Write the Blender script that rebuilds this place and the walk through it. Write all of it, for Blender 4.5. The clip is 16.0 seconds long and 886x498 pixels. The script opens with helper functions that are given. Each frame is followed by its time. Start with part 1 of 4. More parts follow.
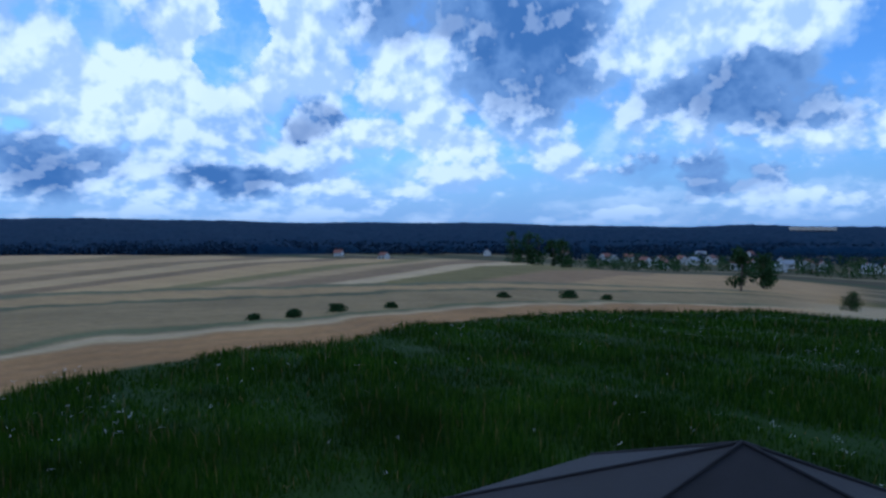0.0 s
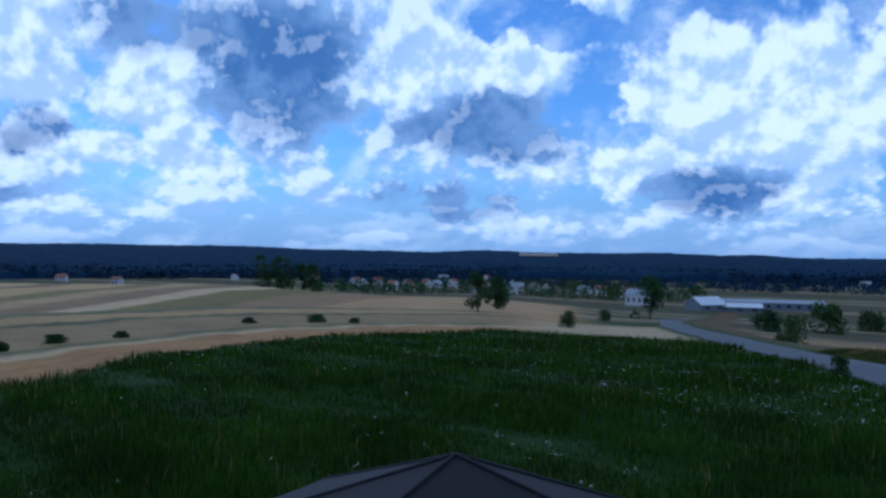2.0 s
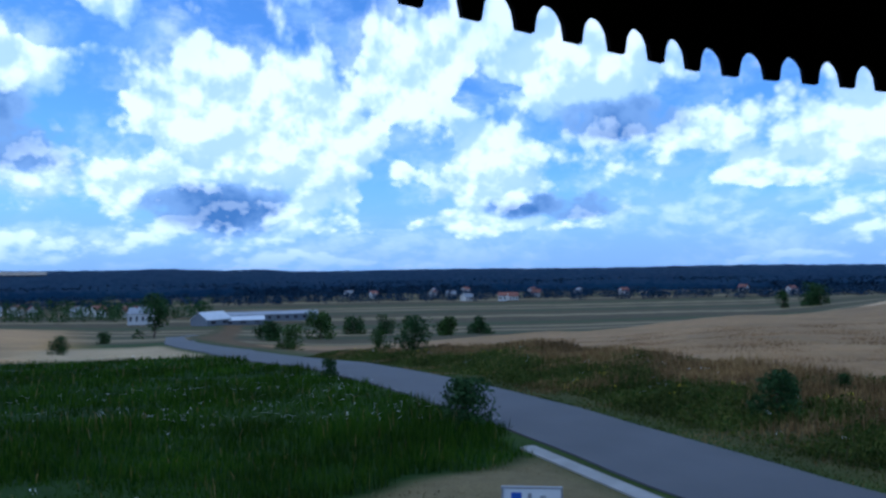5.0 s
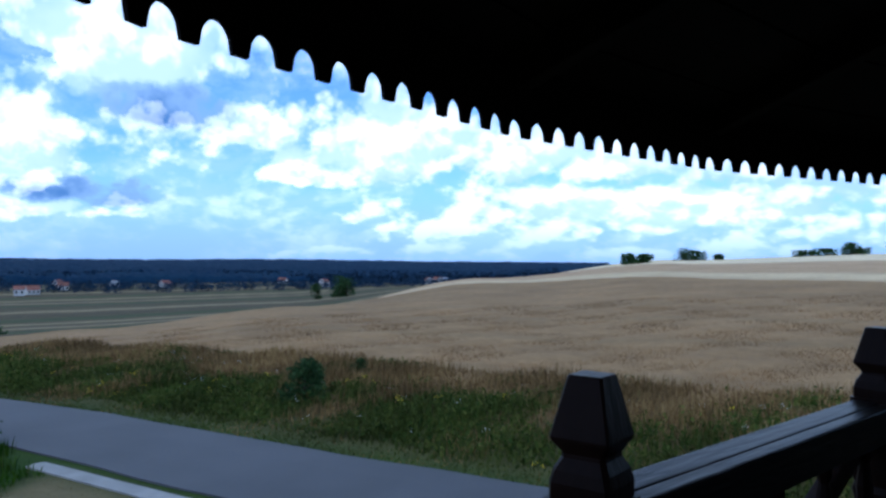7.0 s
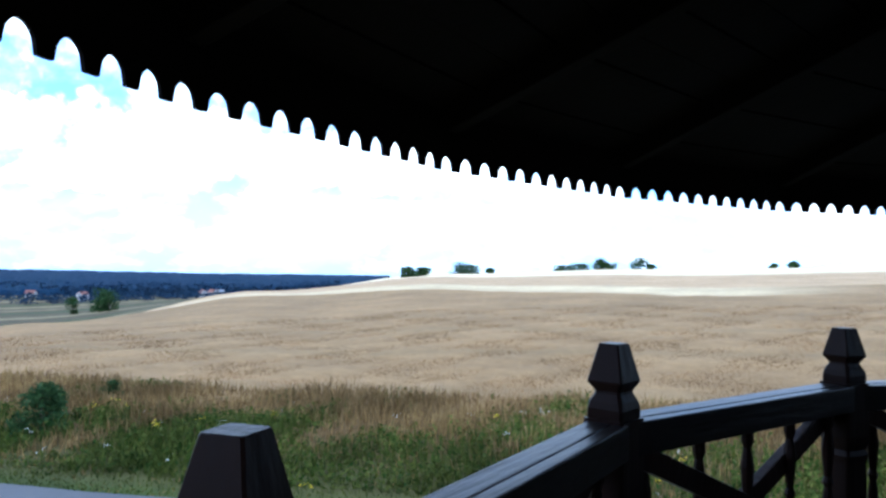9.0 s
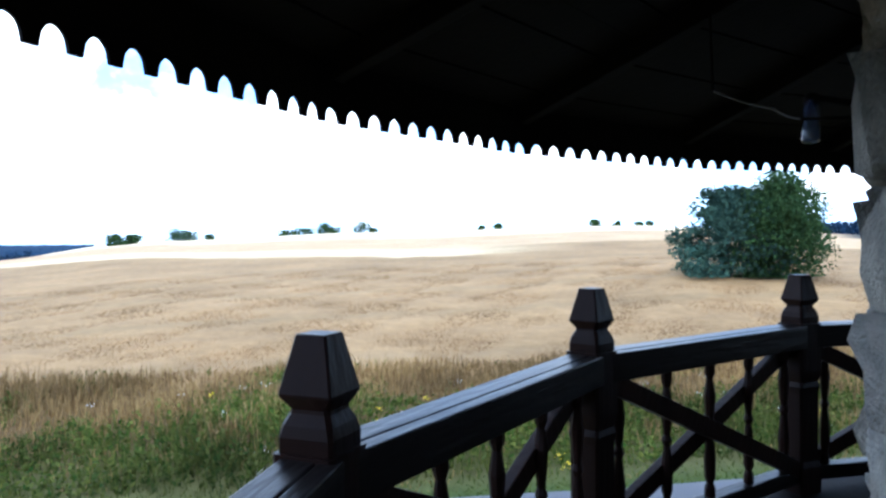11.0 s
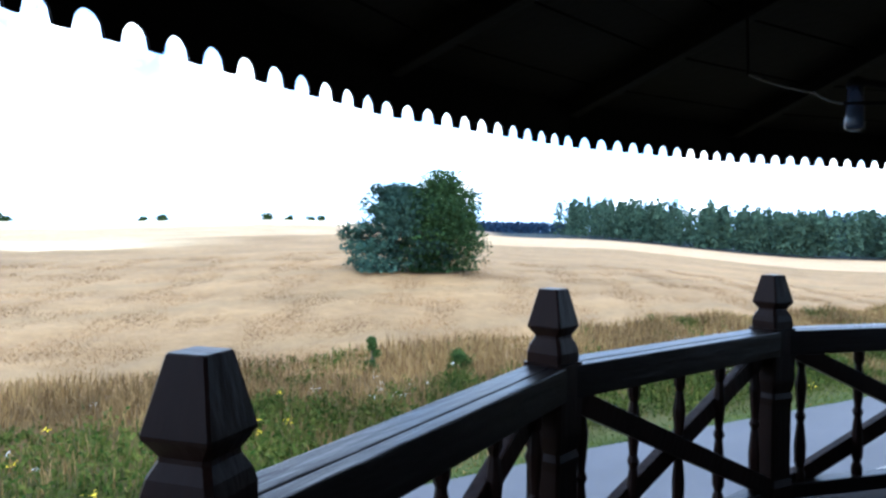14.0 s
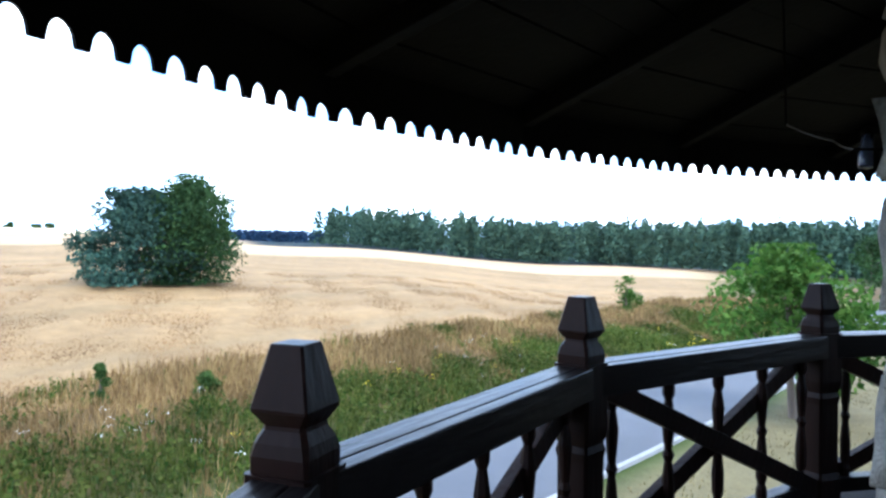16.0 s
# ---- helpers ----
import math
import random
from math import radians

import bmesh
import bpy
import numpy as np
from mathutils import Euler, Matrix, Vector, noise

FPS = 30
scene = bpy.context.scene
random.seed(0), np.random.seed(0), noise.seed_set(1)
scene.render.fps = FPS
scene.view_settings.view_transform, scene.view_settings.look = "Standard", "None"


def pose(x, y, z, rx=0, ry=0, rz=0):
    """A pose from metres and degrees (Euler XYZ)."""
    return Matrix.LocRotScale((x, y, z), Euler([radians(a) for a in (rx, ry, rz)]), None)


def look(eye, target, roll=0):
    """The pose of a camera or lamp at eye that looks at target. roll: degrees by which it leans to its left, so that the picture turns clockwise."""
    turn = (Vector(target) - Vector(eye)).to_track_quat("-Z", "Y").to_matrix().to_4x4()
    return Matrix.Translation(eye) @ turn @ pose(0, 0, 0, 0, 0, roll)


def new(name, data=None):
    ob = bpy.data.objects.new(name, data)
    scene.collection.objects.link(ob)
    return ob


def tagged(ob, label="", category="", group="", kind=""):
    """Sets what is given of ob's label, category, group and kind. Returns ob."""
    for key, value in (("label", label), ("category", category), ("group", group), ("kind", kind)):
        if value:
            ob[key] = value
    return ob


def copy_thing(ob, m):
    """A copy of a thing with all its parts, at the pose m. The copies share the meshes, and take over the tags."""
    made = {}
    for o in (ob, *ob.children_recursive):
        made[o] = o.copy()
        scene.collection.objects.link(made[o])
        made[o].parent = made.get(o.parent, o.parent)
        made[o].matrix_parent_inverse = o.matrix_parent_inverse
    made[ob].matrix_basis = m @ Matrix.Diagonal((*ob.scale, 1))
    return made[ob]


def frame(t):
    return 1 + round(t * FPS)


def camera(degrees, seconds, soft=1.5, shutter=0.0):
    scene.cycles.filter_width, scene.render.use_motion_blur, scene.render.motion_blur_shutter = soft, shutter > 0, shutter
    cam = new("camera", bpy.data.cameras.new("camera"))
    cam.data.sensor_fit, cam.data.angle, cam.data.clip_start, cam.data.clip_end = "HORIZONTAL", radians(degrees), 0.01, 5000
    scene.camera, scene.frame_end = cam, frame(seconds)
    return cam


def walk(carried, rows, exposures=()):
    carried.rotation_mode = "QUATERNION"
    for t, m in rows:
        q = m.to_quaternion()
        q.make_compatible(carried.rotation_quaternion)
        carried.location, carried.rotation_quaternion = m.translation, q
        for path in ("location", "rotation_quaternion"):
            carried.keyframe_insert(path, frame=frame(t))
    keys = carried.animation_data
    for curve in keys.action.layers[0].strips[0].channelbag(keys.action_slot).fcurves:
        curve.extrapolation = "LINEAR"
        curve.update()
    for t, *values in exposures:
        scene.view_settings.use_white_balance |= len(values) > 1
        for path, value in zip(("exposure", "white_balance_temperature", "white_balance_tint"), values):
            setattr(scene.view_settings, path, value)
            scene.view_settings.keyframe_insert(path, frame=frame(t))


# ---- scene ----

# ---------- camera ----------
cam = camera(63.0, 16.0, soft=2.7)
PATH = [
    (0.0, pose(-0.873, 4.292, 1.600, 88.45, 0.04, 19.15)),
    (0.5, pose(-0.798, 4.305, 1.600, 90.00, 0.10, 15.40)),
    (1.0, pose(-0.723, 4.319, 1.600, 90.15, -0.10, 11.20)),
    (1.5, pose(-0.647, 4.332, 1.600, 90.86, -0.19, 5.63)),
    (2.0, pose(-0.572, 4.342, 1.600, 90.41, -0.43, -0.39)),
    (2.5, pose(-0.496, 4.351, 1.600, 89.75, 0.10, -6.00)),
    (3.0, pose(-0.420, 4.360, 1.600, 89.95, -0.42, -15.38)),
    (5.5, pose(-0.492, 4.435, 1.616, 90.78, 0.14, -43.31)),
    (6.0, pose(-0.427, 4.349, 1.593, 89.89, -0.97, -50.52)),
    (6.5, pose(-0.192, 4.439, 1.634, 90.21, -0.05, -61.41)),
    (7.0, pose(-0.105, 4.455, 1.638, 90.82, -0.31, -73.15)),
    (7.5, pose(-0.040, 4.469, 1.633, 90.57, -0.80, -80.79)),
    (8.0, pose(0.052, 4.441, 1.621, 89.49, -0.28, -85.86)),
    (8.5, pose(0.239, 4.350, 1.632, 91.07, 0.06, -86.65)),
    (9.0, pose(0.452, 4.270, 1.631, 91.96, -0.69, -90.27)),
    (9.5, pose(0.815, 4.205, 1.611, 91.91, -0.94, -98.84)),
    (10.0, pose(1.042, 4.182, 1.602, 90.36, -0.89, -105.03)),
    (12.5, pose(2.435, 3.353, 1.577, 89.40, -0.59, -122.57)),
    (13.0, pose(2.706, 3.169, 1.562, 88.97, -2.49, -129.12)),
    (13.5, pose(3.009, 2.953, 1.578, 88.52, -0.59, -134.98)),
    (14.0, pose(3.242, 2.695, 1.583, 88.72, -0.41, -137.34)),
    (14.5, pose(3.446, 2.476, 1.578, 89.43, -0.96, -141.51)),
    (15.0, pose(3.676, 2.271, 1.593, 89.01, 0.07, -150.63)),
    (15.5, pose(3.812, 1.961, 1.569, 89.73, 0.37, -153.79)),
    (16.0, pose(3.906, 1.636, 1.596, 89.52, -0.26, -156.24)),
]
EXPOSURES = [(0.0, -1.5, 4900, 8), (3.0, -1.45, 4900, 8), (5.5, -1.1, 4950, 8), (6.5, -1.08, 5100, 8), (7.5, -0.38, 5300, 8), (8.5, 0.18, 5350, 7), (10.0, 0.85, 5650, 8), (12.5, 1.02, 5700, 8), (14.0, 1.1, 5750, 8), (16.0, 1.4, 5900, 8)]
walk(cam, PATH, EXPOSURES)

# ---------- sky, sun ----------
SUN_AZ, SUN_EL = radians(150), radians(52)


def sky():
    world = bpy.data.worlds.new("sky")
    scene.world = world
    world.use_nodes = True
    nt = world.node_tree
    nt.nodes.clear()
    N, L = nt.nodes.new, nt.links.new

    def math_(op, a, b=None, clamp=False):
        n = N("ShaderNodeMath")
        n.operation, n.use_clamp = op, clamp
        for i, v in enumerate((a, b)):
            if v is None:
                continue
            if isinstance(v, (int, float)):
                n.inputs[i].default_value = v
            else:
                L(v, n.inputs[i])
        return n.outputs[0]

    def ramp(fac, lo, hi, a=0.0, b=1.0):
        n = N("ShaderNodeMapRange")
        n.interpolation_type = "SMOOTHSTEP"
        for i, v in enumerate((fac, lo, hi, a, b)):
            if isinstance(v, (int, float)):
                n.inputs[i].default_value = v
            else:
                L(v, n.inputs[i])
        return n.outputs[0]

    out, bg = N("ShaderNodeOutputWorld"), N("ShaderNodeBackground")
    air = N("ShaderNodeTexSky")
    air.sky_type, air.sun_disc = "NISHITA", False
    air.sun_elevation, air.sun_rotation = SUN_EL, math.pi / 2 - SUN_AZ
    air.air_density, air.dust_density, air.altitude = 1.0, 0.6, 200
    tc, sep = N("ShaderNodeTexCoord"), N("ShaderNodeSeparateXYZ")
    L(tc.outputs["Generated"], sep.inputs[0])
    # bearing and height over the horizon, in degrees
    bearing = math_("MULTIPLY", math_("ARCTAN2", sep.outputs[1], sep.outputs[0]), 57.2958)
    rise = math_("MULTIPLY", math_("ARCSINE", sep.outputs[2]), 57.2958)
    up = math_("MAXIMUM", rise, 0.0)

    def pair(p, q, r=0.0):
        comb = N("ShaderNodeCombineXYZ")
        for i, v in enumerate((p, q, r)):
            if isinstance(v, (int, float)):
                comb.inputs[i].default_value = v
            else:
                L(v, comb.inputs[i])
        return comb.outputs[0]

    def fractal(vec, scale, detail, rough, shift=0.0, distort=0.0):
        mp, n = N("ShaderNodeMapping"), N("ShaderNodeTexNoise")
        mp.inputs["Location"].default_value = (shift, shift * 0.7, 0)
        L(vec, mp.inputs[0])
        n.inputs["Scale"].default_value, n.inputs["Detail"].default_value = scale, detail
        n.inputs["Roughness"].default_value, n.inputs["Distortion"].default_value = rough, distort
        L(mp.outputs[0], n.inputs["Vector"])
        return n

    def billow(vec, scale, detail, smoothness):
        n = N("ShaderNodeTexVoronoi")
        n.feature = "SMOOTH_F1"
        n.inputs["Scale"].default_value, n.inputs["Detail"].default_value, n.inputs["Roughness"].default_value = scale, detail, 0.55
        n.inputs["Smoothness"].default_value = smoothness
        L(vec, n.inputs["Vector"])
        return n.outputs["Distance"]

    # heaped clouds, smaller towards the horizon
    def density(du, dv):
        p = pair(math_("ADD", math_("MULTIPLY", bearing, 0.5), du), math_("ADD", math_("MULTIPLY", math_("LOGARITHM", math_("ADD", up, 8.0), math.e), 10.0), dv))
        lumps = math_("MULTIPLY", math_("SUBTRACT", 0.42, billow(p, 0.36, 4.0, 0.25)), 0.42)
        return math_("ADD", fractal(p, 0.13, 6.0, 0.55, 3.0, 0.3).outputs["Fac"], lumps)

    here, above = density(0.0, 0.0), density(0.25, 0.55)
    sway = N("ShaderNodeSeparateColor")
    L(fractal(pair(bearing, math_("MULTIPLY", up, 1.3)), 0.16, 6.0, 0.6).outputs["Color"], sway.inputs[0])
    place = pair(math_("ADD", bearing, math_("MULTIPLY", math_("SUBTRACT", sway.outputs[0], 0.5), 11.0)), math_("ADD", rise, math_("MULTIPLY", math_("SUBTRACT", sway.outputs[1], 0.5), 5.5)))

    def masses(spots, edge):
        """How far a direction lies within any of the cloud masses (bearing, height, half width, half height)."""
        total = None
        for b0, e0, w, h in spots:
            sub, mul, ln = N("ShaderNodeVectorMath"), N("ShaderNodeVectorMath"), N("ShaderNodeVectorMath")
            sub.operation, mul.operation, ln.operation = "SUBTRACT", "MULTIPLY", "LENGTH"
            L(place, sub.inputs[0])
            sub.inputs[1].default_value = (b0, e0, 0)
            L(sub.outputs[0], mul.inputs[0])
            mul.inputs[1].default_value = (1 / w, 1 / h, 0)
            L(mul.outputs[0], ln.inputs[0])
            g = ramp(ln.outputs["Value"], 1.0 + edge, 1.0 - edge)
            total = g if total is None else math_("MAXIMUM", total, g)
        return total

    dark = masses(((102.3, 13.6, 6.2, 4.9), (109.6, 16.4, 6.8, 2.6), (86, 9.6, 7.6, 2.5), (69.3, 4.7, 4.3, 2.0), (87.6, 3.6, 4.3, 1.6), (137.6, 4.6, 4.7, 2.2), (119, 8.6, 3.1, 1.4), (42.4, 5.1, 4.4, 0.9),
                   (38.1, 11.5, 5.5, 1.4), (125, 4.1, 5.1, 1.0), (91.3, 4.0, 4.6, 1.0)), 0.45)
    bright = masses(((87.7, 14.2, 7.1, 3.2), (111, 11.7, 3.7, 3.1), (64.8, 11.4, 10.3, 4.9), (134.3, 10.2, 6.5, 3.8), (120.7, 11.2, 4.8, 2.3), (128.5, 14.6, 2.8, 2.7), (119.8, 16.0, 3.9, 2.0), (47.8, 7.5, 3.7, 2.7),
                     (40.8, 15.0, 5.8, 3.6), (54.4, 15.3, 3.8, 3.1), (33.1, 10.2, 3.9, 1.6), (24.5, 7.6, 6.1, 2.0), (46.8, 3.1, 8.9, 1.1), (19.6, 9.2, 5.7, 2.6), (112, 7.2, 6.7, 1.6), (76.6, 6.9, 6.4, 2.4), (61.3, 4.3, 4.4, 1.9),
                     (0.9, 3.9, 8.7, 1.3), (7.3, 8.8, 8.4, 2.2)), 0.45)
    clear = masses(((81.9, 17.5, 5.8, 2.0), (76.4, 10.5, 2.6, 2.6), (53.2, 10.6, 2.2, 3.0), (55.8, 5.3, 2.4, 1.6), (48.3, 14.1, 2.2, 2.0), (38.8, 1.6, 21, 1.5), (29.1, 4.1, 4.7, 1.4), (124.7, 13.7, 2.6, 3.4)), 0.4)
    heap = math_("SUBTRACT", math_("ADD", here, math_("MULTIPLY", math_("MAXIMUM", bright, dark), 0.20)), math_("MULTIPLY", clear, 0.26))
    cover = ramp(heap, 0.10, 0.27)
    veil = fractal(pair(math_("MULTIPLY", bearing, 0.6), up), 0.22, 8.0, 0.62, 9.0, 0.3).outputs["Fac"]
    cover = math_("MAXIMUM", cover, math_("MULTIPLY", ramp(veil, 0.40, 0.66), 0.55))
    # each lump is white towards the sun and blue-grey below
    lit = ramp(math_("SUBTRACT", here, above), -0.10, 0.11)
    white = math_("ADD", math_("MULTIPLY", lit, 0.85), math_("MULTIPLY", bright, 0.25))
    white = math_("SUBTRACT", white, math_("MULTIPLY", dark, 0.62), True)

    def blend(fac, p, q):
        n = N("ShaderNodeMix")
        n.data_type = "RGBA"
        L(fac, n.inputs["Factor"])
        for i, v in ((6, p), (7, q)):
            if isinstance(v, tuple):
                n.inputs[i].default_value = (*v, 1)
            else:
                L(v, n.inputs[i])
        return n.outputs[2]

    under = blend(math_("MULTIPLY", dark, ramp(here, 0.05, 0.30, 0.55, 1.0)), (9.4, 13.0, 18.5), (2.1, 4.4, 9.4))
    tone = blend(white, under, (22.5, 23.2, 24.0))
    tint = N("ShaderNodeMix")
    tint.data_type, tint.blend_type = "RGBA", "MULTIPLY"
    tint.inputs["Factor"].default_value = 1.0
    L(air.outputs[0], tint.inputs[6])
    tint.inputs[7].default_value = (1.6, 2.25, 3.1, 1)
    haze = blend(ramp(sep.outputs[2], 0.0, 0.14, 0.85, 0.0), tint.outputs[2], (6.2, 9.6, 15.6))
    mix = blend(math_("MULTIPLY", cover, ramp(sep.outputs[2], -0.01, 0.06, 0.1, 1.0)), haze, tone)
    L(mix, bg.inputs["Color"])
    bg.inputs["Strength"].default_value = 0.11
    L(bg.outputs[0], out.inputs[0])
    lamp = bpy.data.lights.new("sun", "SUN")
    lamp.energy, lamp.angle, lamp.color = 1.3, radians(6.0), (1.0, 0.88, 0.7)
    ob = new("sun", lamp)
    d = Vector((math.cos(SUN_AZ) * math.cos(SUN_EL), math.sin(SUN_AZ) * math.cos(SUN_EL), math.sin(SUN_EL)))
    ob.matrix_world = look(d * 60, (0, 0, 0))


sky()


# ---------- materials ----------
def material(name, base, rough=0.8, vary=0.25, scale=4.0, fine=40.0, bump=0.2, dist=0.02, stretch=(1, 1, 1), metal=0.0, coords="Object", per=0.0, second=None, spec=0.5):
    """Colour varied at two scales, with fine relief. second: another colour that the coarse pattern goes to. per: variation from object to object."""
    m = bpy.data.materials.new(name)
    m.use_nodes = True
    nt = m.node_tree
    b = nt.nodes["Principled BSDF"]
    N, L = nt.nodes.new, nt.links.new
    b.inputs["Roughness"].default_value, b.inputs["Metallic"].default_value = rough, metal
    b.inputs["Specular IOR Level"].default_value = spec
    tc, mp = N("ShaderNodeTexCoord"), N("ShaderNodeMapping")
    mp.inputs["Scale"].default_value = stretch
    L(tc.outputs[coords], mp.inputs[0])
    n1, n2 = N("ShaderNodeTexNoise"), N("ShaderNodeTexNoise")
    for n, s in ((n1, scale), (n2, fine)):
        n.inputs["Scale"].default_value, n.inputs["Detail"].default_value = s, 4
        L(mp.outputs[0], n.inputs["Vector"])
    mix = N("ShaderNodeMix")
    mix.data_type = "RGBA"
    rng = N("ShaderNodeMapRange")
    rng.inputs[1].default_value, rng.inputs[2].default_value = 0.35, 0.65
    L(n1.outputs["Fac"], rng.inputs[0])
    L(rng.outputs[0], mix.inputs["Factor"])
    mix.inputs[6].default_value = (*base, 1)
    mix.inputs[7].default_value = (*(second or [c * (1 - vary) for c in base]), 1)
    hsv = N("ShaderNodeHueSaturation")
    L(mix.outputs[2], hsv.inputs["Color"])
    val = N("ShaderNodeMapRange")
    val.inputs[3].default_value, val.inputs[4].default_value = 1 - vary * 0.7, 1 + vary * 0.7
    L(n2.outputs["Fac"], val.inputs[0])
    if per:
        info, mul, pr = N("ShaderNodeObjectInfo"), N("ShaderNodeMath"), N("ShaderNodeMapRange")
        pr.inputs[3].default_value, pr.inputs[4].default_value = 1 - per, 1 + per
        L(info.outputs["Random"], pr.inputs[0])
        mul.operation = "MULTIPLY"
        L(val.outputs[0], mul.inputs[0])
        L(pr.outputs[0], mul.inputs[1])
        L(mul.outputs[0], hsv.inputs["Value"])
    else:
        L(val.outputs[0], hsv.inputs["Value"])
    L(hsv.outputs[0], b.inputs["Base Color"])
    if bump:
        bp = N("ShaderNodeBump")
        bp.inputs["Strength"].default_value, bp.inputs["Distance"].default_value = bump, dist
        L(n2.outputs["Fac"], bp.inputs["Height"])
        L(bp.outputs[0], b.inputs["Normal"])
    return m


def island_material(name, a, c, rough=0.85, sheen=0.0, through_light=0.0):
    """For many small pieces in one mesh: each takes its own tone between two colours."""
    m = bpy.data.materials.new(name)
    m.use_nodes = True
    nt = m.node_tree
    b = nt.nodes["Principled BSDF"]
    N, L = nt.nodes.new, nt.links.new
    geo, mix = N("ShaderNodeNewGeometry"), N("ShaderNodeMix")
    mix.data_type = "RGBA"
    L(geo.outputs["Random Per Island"], mix.inputs["Factor"])
    mix.inputs[6].default_value, mix.inputs[7].default_value = (*a, 1), (*c, 1)
    tc, n1 = N("ShaderNodeTexCoord"), N("ShaderNodeTexNoise")
    n1.inputs["Scale"].default_value = 0.25
    L(tc.outputs["Object"], n1.inputs["Vector"])
    hsv, val = N("ShaderNodeHueSaturation"), N("ShaderNodeMapRange")
    val.inputs[1].default_value, val.inputs[2].default_value = 0.3, 0.7
    val.inputs[3].default_value, val.inputs[4].default_value = 0.6, 1.4
    L(n1.outputs["Fac"], val.inputs[0])
    L(val.outputs[0], hsv.inputs["Value"])
    L(mix.outputs[2], hsv.inputs["Color"])
    L(hsv.outputs[0], b.inputs["Base Color"])
    b.inputs["Roughness"].default_value = rough
    b.inputs["Specular IOR Level"].default_value = 0.12
    if through_light:
        tr, add, out = N("ShaderNodeBsdfTranslucent"), N("ShaderNodeMixShader"), nt.nodes["Material Output"]
        L(hsv.outputs[0], tr.inputs["Color"])
        add.inputs[0].default_value = through_light
        L(b.outputs[0], add.inputs[1])
        L(tr.outputs[0], add.inputs[2])
        L(add.outputs[0], out.inputs[0])
    return m


WOOD = material("dark_stained_wood", (0.007, 0.0034, 0.0026), 0.4, 0.5, 3.0, 30.0, 0.35, 0.01, (1, 1, 0.12), second=(0.014, 0.006, 0.0045), per=0.15, spec=0.05)
RAIL_WOOD = material("weathered_rail_wood", (0.004, 0.003, 0.0028), 0.34, 0.5, 2.0, 26.0, 0.5, 0.012, (0.15, 1, 1), second=(0.010, 0.008, 0.0078), per=0.15, spec=0.06)
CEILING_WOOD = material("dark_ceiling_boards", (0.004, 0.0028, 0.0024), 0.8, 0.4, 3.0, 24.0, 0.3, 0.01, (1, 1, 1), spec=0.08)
STONE = material("limestone", (0.26, 0.235, 0.195), 0.9, 0.3, 3.0, 22.0, 0.8, 0.03, per=0.22, second=(0.15, 0.14, 0.12))
MORTAR = material("mortar", (0.2, 0.185, 0.16), 0.95, 0.3, 6.0, 60.0, 0.6, 0.01)
ASPHALT = material("worn_asphalt", (0.055, 0.058, 0.067), 0.8, 0.18, 0.35, 30.0, 0.3, 0.01, second=(0.042, 0.045, 0.052))
CONCRETE = material("concrete_paving", (0.24, 0.24, 0.235), 0.9, 0.25, 1.2, 25.0, 0.3, 0.01)
ROOFING = material("dark_bitumen_roofing", (0.012, 0.011, 0.014), 0.9, 0.3, 2.0, 60.0, 0.5, 0.01)
WHITE = material("white_sheet", (0.66, 0.67, 0.68), 0.5, 0.06, 3.0, 40.0, 0.0)
BLUE = material("blue_print", (0.03, 0.09, 0.42), 0.5, 0.05, bump=0.0)
GREY_PRINT = material("grey_print", (0.25, 0.26, 0.28), 0.5, 0.05, bump=0.0)
STEEL = material("galvanised_steel", (0.5, 0.5, 0.5), 0.45, 0.15, metal=0.9)
CABLE = material("pale_cable", (0.075, 0.072, 0.066), 0.5, 0.1)
BARK = material("bark", (0.11, 0.08, 0.06), 0.95, 0.4, 4.0, 30.0, 0.8, 0.03, (1, 1, 0.3))


# ---------- building blocks ----------
def mesh_of(bm, name, mats):
    me = bpy.data.meshes.new(name)
    bm.to_mesh(me)
    bm.free()
    for m in mats if isinstance(mats, (list, tuple)) else [mats]:
        me.materials.append(m)
    return me


def part(name, bm, mat, parent=None, label="", smooth=False):
    me = mesh_of(bm, name, mat)
    if smooth:
        for p in me.polygons:
            p.use_smooth = True
    ob = new(name, me)
    ob.parent = parent
    if label:
        ob["label"] = label
    return ob


def thing(name, m=None, **tags):
    ob = new(name)
    if m is not None:
        ob.matrix_world = m
    return tagged(ob, **tags)


def box(bm, m, sx, sy, sz, bevel=0.0):
    g = bmesh.ops.create_cube(bm, size=1.0, matrix=m @ Matrix.Diagonal((sx, sy, sz, 1)))
    if bevel:
        es = list({e for v in g["verts"] for e in v.link_edges})
        bmesh.ops.bevel(bm, geom=es, offset=bevel, segments=2, affect="EDGES", profile=0.6)


def loft(bm, rings, cap=True):
    """Skins rings of points, given from bottom to top."""
    vs = [[bm.verts.new(p) for p in r] for r in rings]
    for a, b in zip(vs, vs[1:]):
        for i in range(len(a)):
            bm.faces.new((a[i], a[(i + 1) % len(a)], b[(i + 1) % len(a)], b[i]))
    if cap:
        bm.faces.new(list(reversed(vs[0])))
        bm.faces.new(vs[-1])


def square(half, z, cut=0.0):
    if not cut:
        return [(-half, -half, z), (half, -half, z), (half, half, z), (-half, half, z)]
    a = half - cut
    return [(-a, -half, z), (a, -half, z), (half, -a, z), (half, a, z), (a, half, z), (-a, half, z), (-half, a, z), (-half, -a, z)]


